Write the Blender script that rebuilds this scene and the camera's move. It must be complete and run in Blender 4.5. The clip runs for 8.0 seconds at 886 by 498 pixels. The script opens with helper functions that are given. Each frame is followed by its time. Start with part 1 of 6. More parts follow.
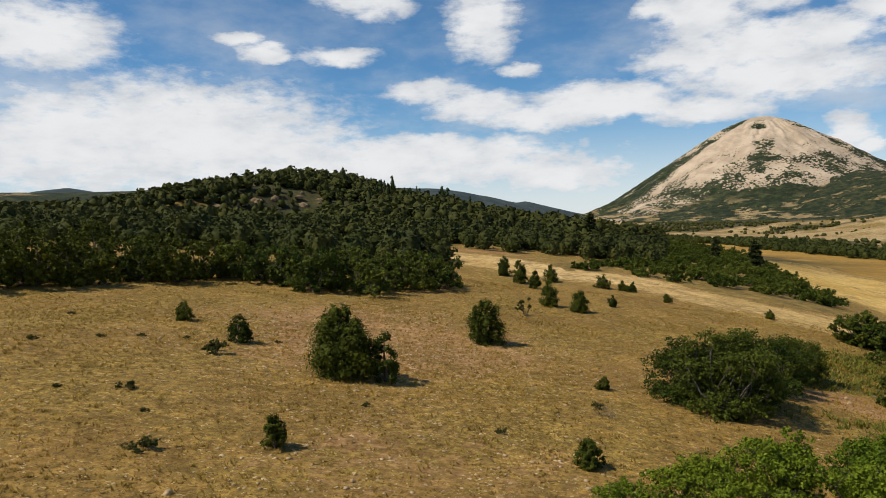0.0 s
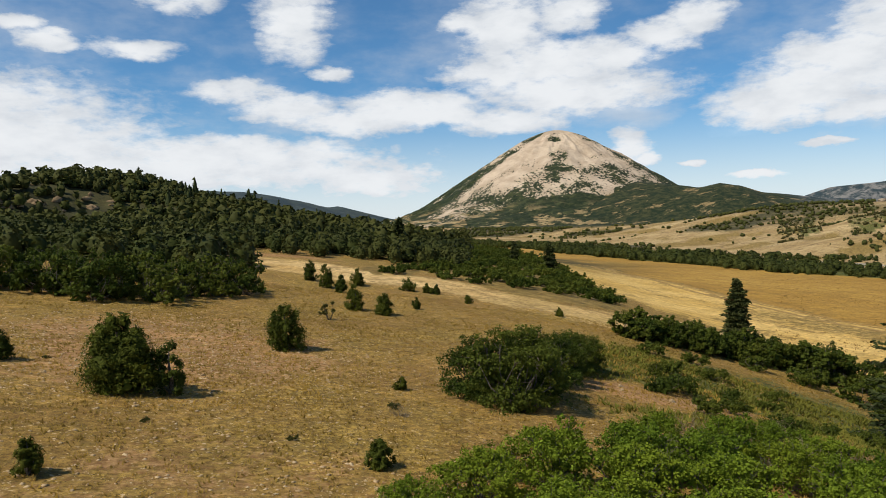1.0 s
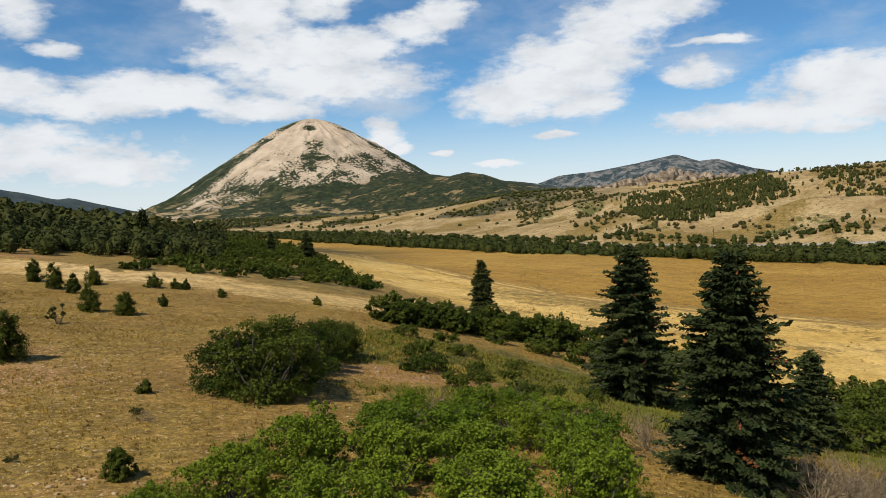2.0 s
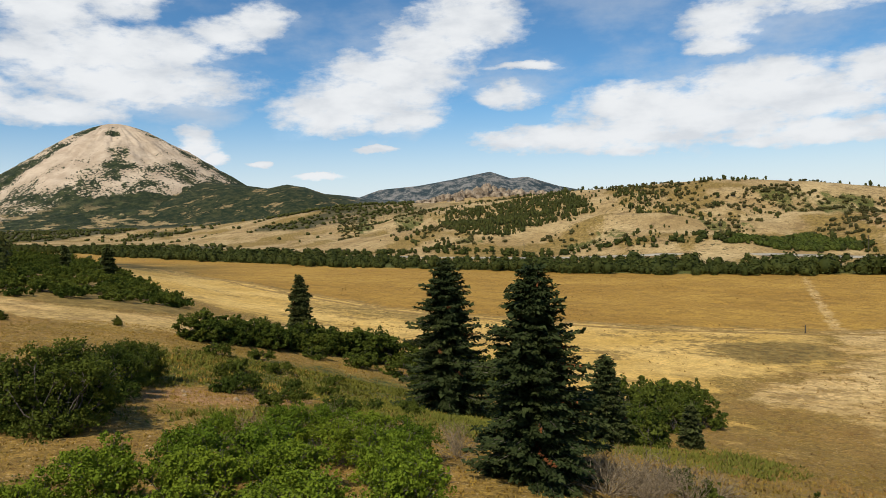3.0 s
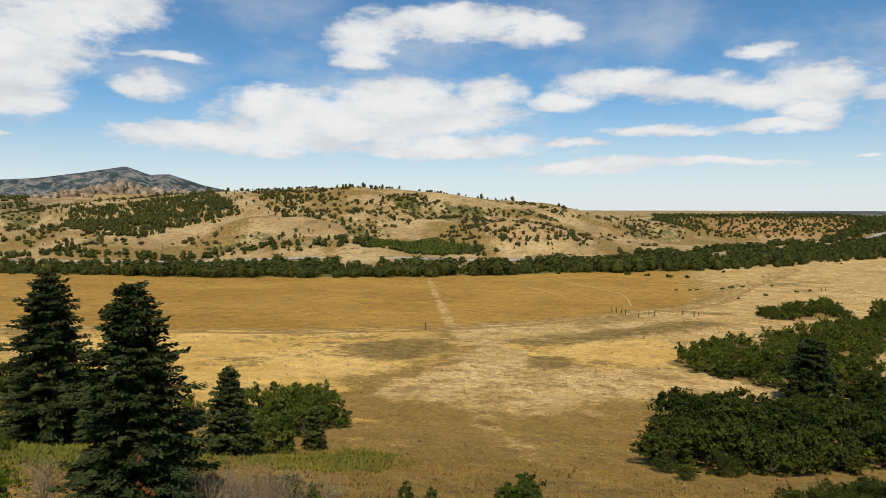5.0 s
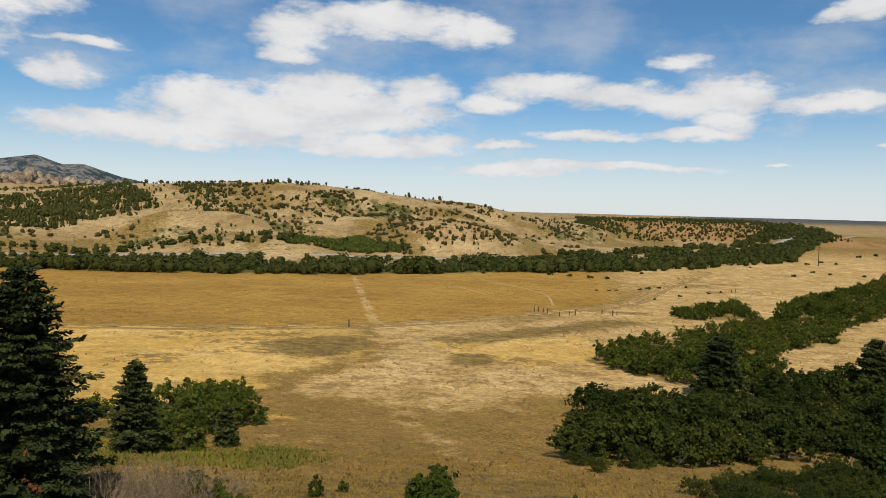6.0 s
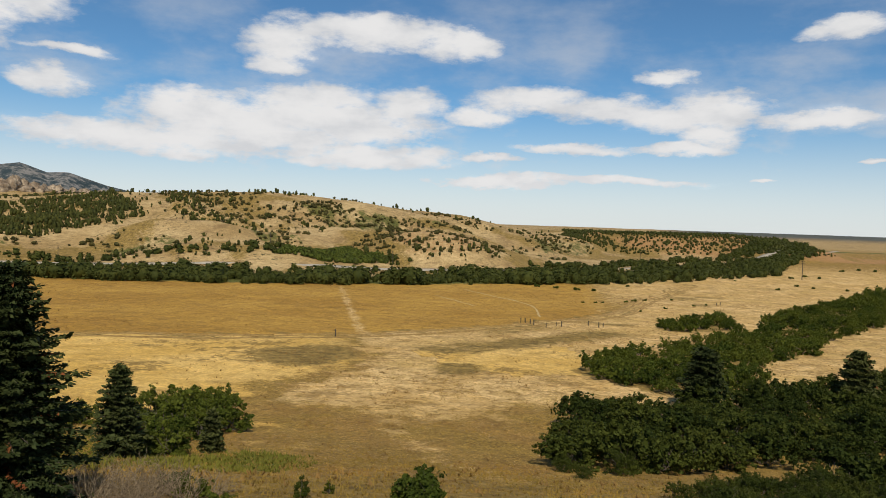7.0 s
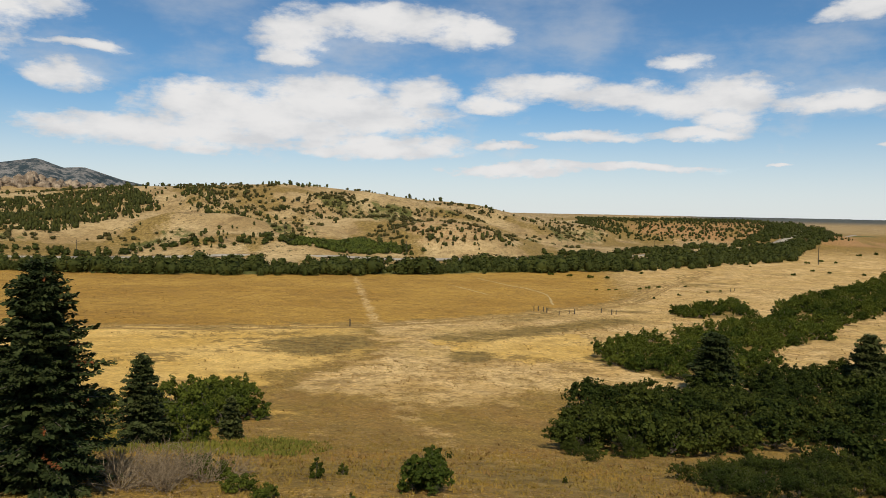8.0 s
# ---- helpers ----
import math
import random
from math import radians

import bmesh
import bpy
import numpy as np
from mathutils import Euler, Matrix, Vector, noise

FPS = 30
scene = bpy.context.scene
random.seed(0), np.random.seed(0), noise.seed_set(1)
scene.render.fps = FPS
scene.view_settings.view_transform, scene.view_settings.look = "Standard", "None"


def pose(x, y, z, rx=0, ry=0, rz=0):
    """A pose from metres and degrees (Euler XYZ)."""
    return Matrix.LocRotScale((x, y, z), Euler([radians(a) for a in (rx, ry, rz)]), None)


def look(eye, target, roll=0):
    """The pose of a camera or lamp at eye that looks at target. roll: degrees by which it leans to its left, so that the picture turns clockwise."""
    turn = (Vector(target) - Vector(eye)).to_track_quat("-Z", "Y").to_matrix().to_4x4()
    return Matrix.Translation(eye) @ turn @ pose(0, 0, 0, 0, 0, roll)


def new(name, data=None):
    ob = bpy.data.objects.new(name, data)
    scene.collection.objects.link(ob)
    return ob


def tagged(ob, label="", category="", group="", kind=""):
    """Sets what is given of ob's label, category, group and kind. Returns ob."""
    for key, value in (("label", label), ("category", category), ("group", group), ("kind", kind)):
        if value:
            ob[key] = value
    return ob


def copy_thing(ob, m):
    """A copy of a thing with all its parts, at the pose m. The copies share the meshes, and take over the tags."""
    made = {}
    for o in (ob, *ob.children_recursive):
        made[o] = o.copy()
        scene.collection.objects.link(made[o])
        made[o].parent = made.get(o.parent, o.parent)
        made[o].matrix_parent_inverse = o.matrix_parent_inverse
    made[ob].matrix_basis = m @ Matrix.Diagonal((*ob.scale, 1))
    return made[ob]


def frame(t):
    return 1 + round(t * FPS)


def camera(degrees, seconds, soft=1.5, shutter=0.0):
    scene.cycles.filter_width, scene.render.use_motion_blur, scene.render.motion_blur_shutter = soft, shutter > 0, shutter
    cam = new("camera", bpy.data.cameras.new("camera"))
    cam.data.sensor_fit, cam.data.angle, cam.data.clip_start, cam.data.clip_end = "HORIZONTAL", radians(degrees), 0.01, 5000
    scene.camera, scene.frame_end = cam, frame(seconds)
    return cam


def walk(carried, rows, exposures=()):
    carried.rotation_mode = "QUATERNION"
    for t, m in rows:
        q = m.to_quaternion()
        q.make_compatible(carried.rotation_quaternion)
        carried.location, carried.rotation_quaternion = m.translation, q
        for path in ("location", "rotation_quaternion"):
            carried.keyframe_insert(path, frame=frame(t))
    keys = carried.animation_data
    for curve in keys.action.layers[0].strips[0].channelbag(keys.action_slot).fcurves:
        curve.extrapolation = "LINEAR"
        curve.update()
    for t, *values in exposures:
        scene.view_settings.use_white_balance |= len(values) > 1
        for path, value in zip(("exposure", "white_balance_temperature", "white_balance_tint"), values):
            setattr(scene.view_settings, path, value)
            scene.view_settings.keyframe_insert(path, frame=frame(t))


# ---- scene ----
cam = camera(63.57, 8.0, soft=0.6)
EYE = 27.0
PATH = [
    (0.0, pose(0.01, 0.02, EYE + 0.00, 87.88, 1.59, 0.00)),
    (0.5, pose(0.30, 0.14, EYE - 0.10, 87.51, 0.53, -7.23)),
    (1.0, pose(0.72, 0.18, EYE - 0.16, 87.90, 1.37, -14.93)),
    (1.5, pose(0.95, 0.20, EYE - 0.30, 87.34, 0.58, -24.38)),
    (2.0, pose(0.99, -0.04, EYE - 0.24, 86.41, 2.33, -34.12)),
    (3.5, pose(1.45, -0.33, EYE - 0.20, 88.08, 0.78, -55.43)),
    (4.0, pose(1.54, -0.73, EYE - 0.03, 88.36, 0.92, -63.90)),
    (4.5, pose(1.63, -1.12, EYE + 0.18, 86.82, 1.45, -71.30)),
    (5.0, pose(1.65, -1.58, EYE + 0.31, 86.76, -0.08, -75.99)),
    (6.5, pose(2.18, -1.95, EYE - 0.32, 86.96, -1.53, -82.95)),
    (7.0, pose(1.82, -1.95, EYE - 0.46, 87.74, -1.91, -82.76)),
    (7.5, pose(1.21, -2.10, EYE - 0.57, 87.75, -1.78, -81.12)),
    (8.0, pose(0.62, -2.47, EYE - 0.32, 86.86, -1.10, -81.68)),
]
walk(cam, PATH, exposures=[(0.0, -0.12, 6850, 10), (1.0, -0.06, 6700, 9), (4.0, -0.06, 6800, 9), (5.0, -0.10, 6950, 10), (6.5, -0.18, 7000, 11), (8.0, -0.18, 7050, 11)])


# ---------------------------------------------------------------- landforms
def lattice(ix, iy, seed):
    """A random number from 0 to 1 for each whole-numbered place."""
    n = (ix.astype(np.int64) * 374761393 + iy.astype(np.int64) * 668265263 + seed * 1442695041) & 0xFFFFFFFF
    n = ((n ^ (n >> 13)) * 1274126177) & 0xFFFFFFFF
    return ((n ^ (n >> 16)) & 0xFFFF) / 65535.0


def rough(x, y, size, octaves=4, seed=1):
    """Smooth noise from about -1 to 1 with its largest forms as wide as size."""
    x, y = np.asarray(x, float) / size, np.asarray(y, float) / size
    total, amp, norm = 0.0, 1.0, 0.0
    for k in range(octaves):
        ix, iy = np.floor(x), np.floor(y)
        fx, fy = x - ix, y - iy
        fx, fy = fx * fx * (3 - 2 * fx), fy * fy * (3 - 2 * fy)
        a, b = lattice(ix, iy, seed + k), lattice(ix + 1, iy, seed + k)
        c, d = lattice(ix, iy + 1, seed + k), lattice(ix + 1, iy + 1, seed + k)
        total = total + amp * ((a + (b - a) * fx) * (1 - fy) + (c + (d - c) * fx) * fy)
        norm += amp
        amp *= 0.5
        x, y = x * 2.03 + 17.3, y * 2.03 + 5.1
    return total / norm * 2 - 1


def step(a, b, v):
    """0 below a, 1 above b, smooth between."""
    k = np.clip((v - a) / (b - a), 0, 1)
    return k * k * (3 - 2 * k)


def polar(azimuth, distance, rise=0.0):
    """A place by its bearing (degrees east of north), its distance and its height above the eye's level, in degrees."""
    a = math.radians(azimuth)
    return distance * math.sin(a), distance * math.cos(a), EYE + distance * math.tan(math.radians(rise))


def to_line(x, y, points):
    """The distance from a polyline of (x, y, z), its side and the height of its nearest place."""
    best = np.full(np.shape(x), 1e9)
    height = np.zeros(np.shape(x))
    for (ax, ay, az), (bx, by, bz) in zip(points, points[1:]):
        dx, dy = bx - ax, by - ay
        k = np.clip(((x - ax) * dx + (y - ay) * dy) / (dx * dx + dy * dy), 0, 1)
        d = np.hypot(x - ax - k * dx, y - ay - k * dy)
        height = np.where(d < best, az + k * (bz - az), height)
        best = np.minimum(best, d)
    return best, height


def over(a, b, k):
    """The higher of two grounds, rounded where they meet."""
    h = np.clip(0.5 + 0.5 * (a - b) / k, 0, 1)
    return b + (a - b) * h + k * h * (1 - h)


# The spur falls east to the valley floor, which sinks on gently to the stream.
SPUR_E = np.array([-900, -400, -60, -20, 0, 10, 25, 45, 60, 90, 125, 160, 220, 340, 6000], float)
SPUR_Z = np.array([75, 44, 25.5, 22.5, 20, 19, 16.5, 10.5, 7, 4.5, 2.5, 0.5, -2, -5, -5], float)
_e = np.arange(-950, 1200, 1.0)
_z = np.convolve(np.pad(np.interp(_e, SPUR_E, SPUR_Z), 12, mode="edge"), np.hanning(27)[1:-1] / np.hanning(27).sum(), mode="same")[12:-12]

WOODED_HILL = [polar(-75, 420, 1.2), polar(-45, 360, 1.0), polar(-32, 330, 1.1), polar(-23, 310, 1.8), polar(-19.5, 300, 2.6), polar(-15, 290, 3.3),
               polar(-11.5, 280, 3.8), polar(-8, 270, 3.7), polar(-5.5, 262, 2.7), polar(-2.8, 252, 1.7), polar(0.8, 258, 0.7),
               polar(5.3, 275, -0.4), polar(9.7, 310, -1.3), polar(12, 350, -1.9), polar(15, 390, -2.3)]
LEFT_RIDGE = [polar(-60, 1500, 2.5), polar(-27, 1350, 2.85), polar(-22.4, 1300, 2.95), polar(-16.7, 1250, 3.55), polar(-8, 1250, 3.2), polar(2, 1400, 1.0)]
BLUE_RIDGE = [polar(-60, 4200, 1.0), polar(-32, 4000, 2.3), polar(-29.7, 4000, 2.95), polar(-27.6, 4000, 3.2), polar(-24, 4050, 2.6), polar(-15, 4200, 2.0)]
GAP_RIDGE = [polar(-12, 3000, 2.8), polar(-3, 3200, 2.85), polar(0, 3300, 2.7), polar(3.2, 3400, 2.05), polar(5.8, 3500, 1.4), polar(8.5, 3600, 0.4), polar(10, 3600, 0.0)]
GAP_RIDGE_FAR = [polar(2, 4500, 1.2), polar(6.7, 4600, 1.55), polar(8.9, 4600, 0.95), polar(10.8, 4600, 0.45), polar(14, 4600, 0.1)]
KNOB = [polar(29.5, 3800, 2.85), polar(31.3, 3650, 2.7), polar(33.4, 3550, 2.4), polar(34.7, 3500, 2.2), polar(36.1, 3500, 2.5), polar(37.4, 3500, 2.25), polar(38.8, 3520, 1.75), polar(42.6, 3600, 1.2), polar(46, 3700, 0.9)]
TOE_RIDGE = [polar(16, 4300, 1.3), polar(14.4, 4200, 1.05), polar(12, 4000, 0.3), polar(10, 3800, -0.5)]
GREY_PEAK = [polar(40, 4400, 0.7), polar(43.3, 4450, 1.85), polar(47.2, 4500, 2.25), polar(49.4, 4520, 2.55), polar(52.2, 4550, 3.05), polar(53.8, 4550, 2.45),
             polar(55.1, 4550, 2.55), polar(57.5, 4550, 1.75), polar(60, 4550, 1.2), polar(66, 4550, 0.4)]
FIN_RIDGE = [polar(43, 1700, 0.3), polar(47, 1600, 0.75), polar(52, 1550, 1.2), polar(57, 1500, 1.1), polar(61, 1450, 0.9)]
TAN_KNOLLS = [polar(8, 2300, -0.35), polar(13, 2000, -0.35), polar(18, 1750, -0.55), polar(24, 1500, -0.7), polar(31, 1350, -0.5), polar(37, 1250, 0.1), polar(41, 1150, 0.65), polar(45, 1080, 0.75), polar(51, 950, 0.6), polar(56, 830, 0.9)]
EAST_HILL = [polar(52, 760, 0.5), polar(58.5, 720, 1.15), polar(65, 700, 1.55), polar(69.4, 695, 1.6), polar(75, 705, 1.25), polar(79, 725, 0.85),
             polar(84, 755, 0.4), polar(88.5, 800, -0.45), polar(92.5, 870, -0.95)]
EAST_SPUR = [polar(47, 620, -1.4), polar(53, 590, -0.9), polar(58, 610, -0.2), polar(63, 660, 0.6)]
FLAT_HILL = [polar(88, 1150, -0.5), polar(92.5, 950, -0.5), polar(96, 900, -0.5), polar(101, 900, -0.45), polar(105, 920, -0.45), polar(108, 960, -0.75), polar(110.5, 1000, -1.3)]
DOME = polar(82, 530, -0.9)
PEAK = polar(24.0, 4310, 6.94)


def mountain_z(x, y):
    dx, dy = x - PEAK[0], y - PEAK[1]
    a = np.arctan2(dy, dx)
    d = np.hypot(dx, dy)
    rib = 1 - np.abs(rough(a * 330 + 900, d * 0.25, 55, 4, 101))
    d2 = np.hypot(dx * 1.0, dy * 0.9)
    z = PEAK[2] - 0.675 * (np.sqrt(d2 * d2 + 22500) - 150)
    z = np.where(d2 > 760, PEAK[2] - 421.6 - 150 * (1 - np.exp(-(d2 - 760) / 260)) - 0.03 * (d2 - 760), z)
    z = z + 24 * (rib - 0.78) * step(40, 260, d) + 10 * rough(x, y, 60, 4, 103) * step(60, 300, d)
    return z


def ground_z(x, y):
    x, y = np.asarray(x, float), np.asarray(y, float)
    e = x - 0.35 * np.clip(y - 40, 0, 165) - 0.18 * np.maximum(-y - 60, 0) + 5 * rough(x, y, 70, 2, 3) * step(20, 60, np.hypot(x, y))
    z = np.interp(e, _e, _z)
    far = np.hypot(x, y)
    z = z + 0.35 * rough(x, y, 14, 3, 5) * step(6, 30, far) + 0.02 * rough(x, y, 2.2, 2, 8) * step(140, 40, far)
    z = z + step(1800, 4800, far) * 20
    d, c = to_line(x, y, WOODED_HILL)
    z = over(c - 0.20 * (np.sqrt(d * d + 900) - 30) + 2.2 * rough(x, y, 60, 3, 11), z, 5)
    gully = 1 - np.abs(rough(x, y, 110, 4, 21))
    d, c = to_line(x, y, EAST_HILL)
    z = over(c - 0.21 * (np.sqrt(d * d + 2500) - 50) - 19 * (gully - 0.45) * step(15, 130, d), z, 6)
    z = z + 3.6 * rough(x, y, 55, 4, 23) * step(8, 18, z) * step(400, 480, far)
    d, c = to_line(x, y, EAST_SPUR)
    z = over(c - 0.2 * (np.sqrt(d * d + 900) - 30) - 3 * gully * step(20, 90, d), z, 5)
    d, c = to_line(x, y, TAN_KNOLLS)
    z = over(c - 0.16 * (np.sqrt(d * d + 3600) - 60) - 9 * gully * step(20, 200, d), z, 8)
    d, c = to_line(x, y, FLAT_HILL)
    z = over(c - 0.25 * (np.sqrt(d * d + 900) - 30) - 3 * gully * step(10, 80, d), z, 5)
    d = np.hypot(x - DOME[0], y - DOME[1])
    z = over(DOME[2] - 0.5 * (np.sqrt(d * d + 1600) - 40) + 1.5 * rough(x, y, 30, 3, 31), z, 4)
    d, c = to_line(x, y, FIN_RIDGE)
    z = over(c - 0.18 * (np.sqrt(d * d + 2500) - 50) + 4 * rough(x, y, 60, 4, 41), z, 8)
    big = rough(x, y, 420, 5, 51)
    for line, slope in ((LEFT_RIDGE, 0.25), (BLUE_RIDGE, 0.3), (GAP_RIDGE, 0.3), (GAP_RIDGE_FAR, 0.3), (KNOB, 0.35), (TOE_RIDGE, 0.25), (GREY_PEAK, 0.36)):
        d, c = to_line(x, y, line)
        z = over(c - slope * (np.sqrt(d * d + 3600) - 60) + 22 * big * step(20, 300, d), z, 20)
    d, _ = to_line(x, y, GREY_PEAK)
    z = z - 60 * np.abs(rough(x, y, 260, 4, 57)) * step(900, 500, d) * step(15, 160, d)
    d = np.hypot(x - PEAK[0], y - PEAK[1])
    return np.where(d < 2900, over(mountain_z(x, y) - 4, z, 12), z)


# ---------------------------------------------------------------- light
SUN_AZIMUTH, SUN_HEIGHT = -105.0, 52.0


def make_sky():
    world = bpy.data.worlds.new("sky")
    scene.world = world
    world.use_nodes = True
    nt = world.node_tree
    nt.nodes.clear()

    def node(kind, **given):
        n = nt.nodes.new(kind)
        for slot, value in given.items():
            if slot.startswith("in_"):
                n.inputs[int(slot[3:])].default_value = value
        return n

    def maths(op, a, b=None, c=None):
        n = nt.nodes.new("ShaderNodeMath")
        n.operation = op
        for i, v in enumerate((a, b, c)):
            if v is None:
                continue
            if isinstance(v, (int, float)):
                n.inputs[i].default_value = v
            else:
                nt.links.new(v, n.inputs[i])
        return n.outputs[0]

    def vec(op, a, b):
        n = nt.nodes.new("ShaderNodeVectorMath")
        n.operation = op
        for i, v in enumerate((a, b)):
            if isinstance(v, tuple):
                n.inputs[i].default_value = v
            else:
                nt.links.new(v, n.inputs[i])
        return n

    def fbm(vector, scale, detail, rough_=0.55):
        n = nt.nodes.new("ShaderNodeTexNoise")
        n.inputs["Scale"].default_value, n.inputs["Detail"].default_value, n.inputs["Roughness"].default_value = scale, detail, rough_
        nt.links.new(vector, n.inputs["Vector"])
        return n

    def ramp(value, lo, hi, smooth=True):
        n = nt.nodes.new("ShaderNodeMapRange")
        n.interpolation_type = "SMOOTHSTEP" if smooth else "LINEAR"
        n.inputs[1].default_value, n.inputs[2].default_value = lo, hi
        nt.links.new(value, n.inputs[0])
        return n.outputs[0]

    sky = nt.nodes.new("ShaderNodeTexSky")
    sky.sky_type = "NISHITA"
    sky.sun_disc = False
    sky.sun_elevation, sky.sun_rotation = radians(SUN_HEIGHT), radians(SUN_AZIMUTH)
    sky.altitude, sky.air_density, sky.dust_density, sky.ozone_density = 1800, 1.0, 0.4, 1.0
    coord = nt.nodes.new("ShaderNodeTexCoord").outputs["Generated"]
    parts = nt.nodes.new("ShaderNodeSeparateXYZ")
    nt.links.new(coord, parts.inputs[0])
    bearing = maths("MULTIPLY", maths("ARCTAN2", parts.outputs[0], parts.outputs[1]), 180 / math.pi)
    height = maths("MULTIPLY", maths("ARCSINE", parts.outputs[2]), 180 / math.pi)
    flat = nt.nodes.new("ShaderNodeCombineXYZ")
    nt.links.new(bearing, flat.inputs[0])
    nt.links.new(height, flat.inputs[1])
    stretch = vec("MULTIPLY", flat.outputs[0], (0.55, 1.25, 1.0)).outputs[0]
    billow = fbm(stretch, 0.30, 7.0, 0.6)
    warp = vec("MULTIPLY", vec("SUBTRACT", billow.outputs["Color"], (0.5, 0.5, 0.5)).outputs[0], (3.6, 2.2, 0.0)).outputs[0]
    place = vec("ADD", flat.outputs[0], warp).outputs[0]
    cover = None
    for a, e, w, h in CLOUDS:
        q = vec("MULTIPLY", vec("SUBTRACT", place, (a, e, 0.0)).outputs[0], (1.0 / w, 1.0 / h, 0.0)).outputs[0]
        lump = maths("SUBTRACT", 1.0, vec("DOT_PRODUCT", q, q).outputs["Value"])
        cover = lump if cover is None else maths("SMOOTH_MAX", cover, lump, 0.35)
    # broken cloud over the part of the sky behind
    behind = maths("MULTIPLY", ramp(fbm(coord, 2.2, 5.0).outputs[0], 0.56, 0.68), 0.9)
    side = maths("MAXIMUM", ramp(bearing, 118.0, 135.0), ramp(bearing, -40.0, -55.0))
    side = maths("MAXIMUM", side, ramp(height, 30.0, 45.0))
    grain = maths("SUBTRACT", fbm(stretch, 0.9, 8.0, 0.62).outputs[0], 0.5)
    edge = maths("ADD", cover, maths("MULTIPLY", grain, 2.5))
    mask = maths("MAXIMUM", ramp(edge, -0.62, 0.80), maths("MULTIPLY", behind, side))
    veil = maths("MULTIPLY", ramp(fbm(stretch, 0.14, 6.0, 0.6).outputs[0], 0.40, 0.72), ramp(height, 26.0, 6.0))
    mask = maths("MAXIMUM", mask, maths("MULTIPLY", veil, 0.7))
    hazy = maths("MULTIPLY", ramp(height, 10.0, -0.5), 0.85)
    mask = maths("MAXIMUM", mask, hazy)
    white = nt.nodes.new("ShaderNodeMix")
    white.data_type = "RGBA"
    lit = ramp(maths("ADD", maths("MULTIPLY", cover, 0.8), maths("MULTIPLY", fbm(stretch, 0.42, 5.0).outputs[0], 3.4)), 0.95, 2.9)
    nt.links.new(maths("MAXIMUM", lit, maths("MULTIPLY", ramp(height, 9.0, 1.0), 0.75)), white.inputs[0])
    white.inputs[6].default_value, white.inputs[7].default_value = (0.62, 0.68, 0.77, 1), (0.90, 0.94, 1.0, 1)
    blue = nt.nodes.new("ShaderNodeBackground")
    blue.inputs[1].default_value = 0.098
    clear = nt.nodes.new("ShaderNodeMix")
    clear.data_type, clear.blend_type = "RGBA", "MULTIPLY"
    clear.inputs[0].default_value, clear.inputs[7].default_value = 1.0, (0.56, 0.97, 1.22, 1)
    nt.links.new(sky.outputs[0], clear.inputs[6])
    nt.links.new(clear.outputs[2], blue.inputs[0])
    cloud = nt.nodes.new("ShaderNodeBackground")
    cloud.inputs[1].default_value = 0.96
    nt.links.new(white.outputs[2], cloud.inputs[0])
    mix = nt.nodes.new("ShaderNodeMixShader")
    nt.links.new(mask, mix.inputs[0])
    nt.links.new(blue.outputs[0], mix.inputs[1])
    nt.links.new(cloud.outputs[0], mix.inputs[2])
    out = nt.nodes.new("ShaderNodeOutputWorld")
    nt.links.new(mix.outputs[0], out.inputs[0])


WEST_CLOUDS = [
    (-25.6, 6.31, 13.86, 4.23),
    (-15.4, 6.44, 10.16, 2.24),
    (-7.2, 4.40, 22.17, 1.99),
    (9.1, 3.49, 6.93, 1.59),
    (-13.5, 13.18, 2.08, 0.75),
    (-15.5, 14.04, 1.85, 0.60),
    (-7.8, 13.14, 3.23, 0.70),
    (-5.5, 17.36, 3.93, 1.59),
    (3.6, 15.14, 2.96, 2.59),
    (-0.8, 10.21, 3.23, 0.90),
    (3.2, 9.00, 4.16, 1.10),
    (7.7, 8.16, 4.62, 1.10),
    (12.5, 8.55, 4.16, 1.10),
    (-29.2, 13.58, 5.54, 2.49),
    (6.4, 11.87, 1.62, 0.60),
    (-20.6, 7.43, 13.86, 3.99),
    (-0.9, 5.60, 12.01, 1.49),
]
PEAK_CLOUDS = [
    (20.0, 14.91, 3.60, 2.89),
    (25.3, 15.75, 2.77, 1.49),
    (19.5, 11.66, 4.62, 0.90),
    (27.4, 12.41, 4.62, 1.39),
    (25.7, 9.79, 7.85, 1.89),
    (15.9, 8.66, 2.22, 1.25),
    (20.3, 7.87, 5.08, 1.25),
    (32.5, 13.54, 2.77, 1.30),
    (34.9, 14.75, 1.94, 1.25),
    (29.7, 5.72, 1.76, 1.30),
    (31.1, 4.66, 1.20, 0.70),
    (10.9, 8.54, 3.70, 1.39),
    (16.9, 15.44, 1.85, 0.90),
    (23.1, 11.84, 7.39, 2.24),
    (13.2, 9.60, 6.01, 1.10),
]
SLANT_CLOUDS = [
    (51.0, 14.65, 4.62, 2.09),
    (47.4, 13.14, 4.16, 1.89),
    (43.9, 10.97, 5.08, 1.69),
    (40.4, 8.13, 5.31, 1.89),
    (45.5, 7.22, 2.77, 1.10),
    (51.9, 16.50, 2.77, 1.30),
    (54.9, 10.95, 3.23, 0.40),
    (53.9, 8.88, 2.22, 0.95),
    (42.9, 5.03, 1.94, 0.30),
    (34.2, 4.09, 1.02, 0.25),
    (38.6, 3.19, 2.31, 0.30),
    (45.6, 10.58, 5.54, 1.99),
    (43.0, 8.82, 6.01, 1.99),
]
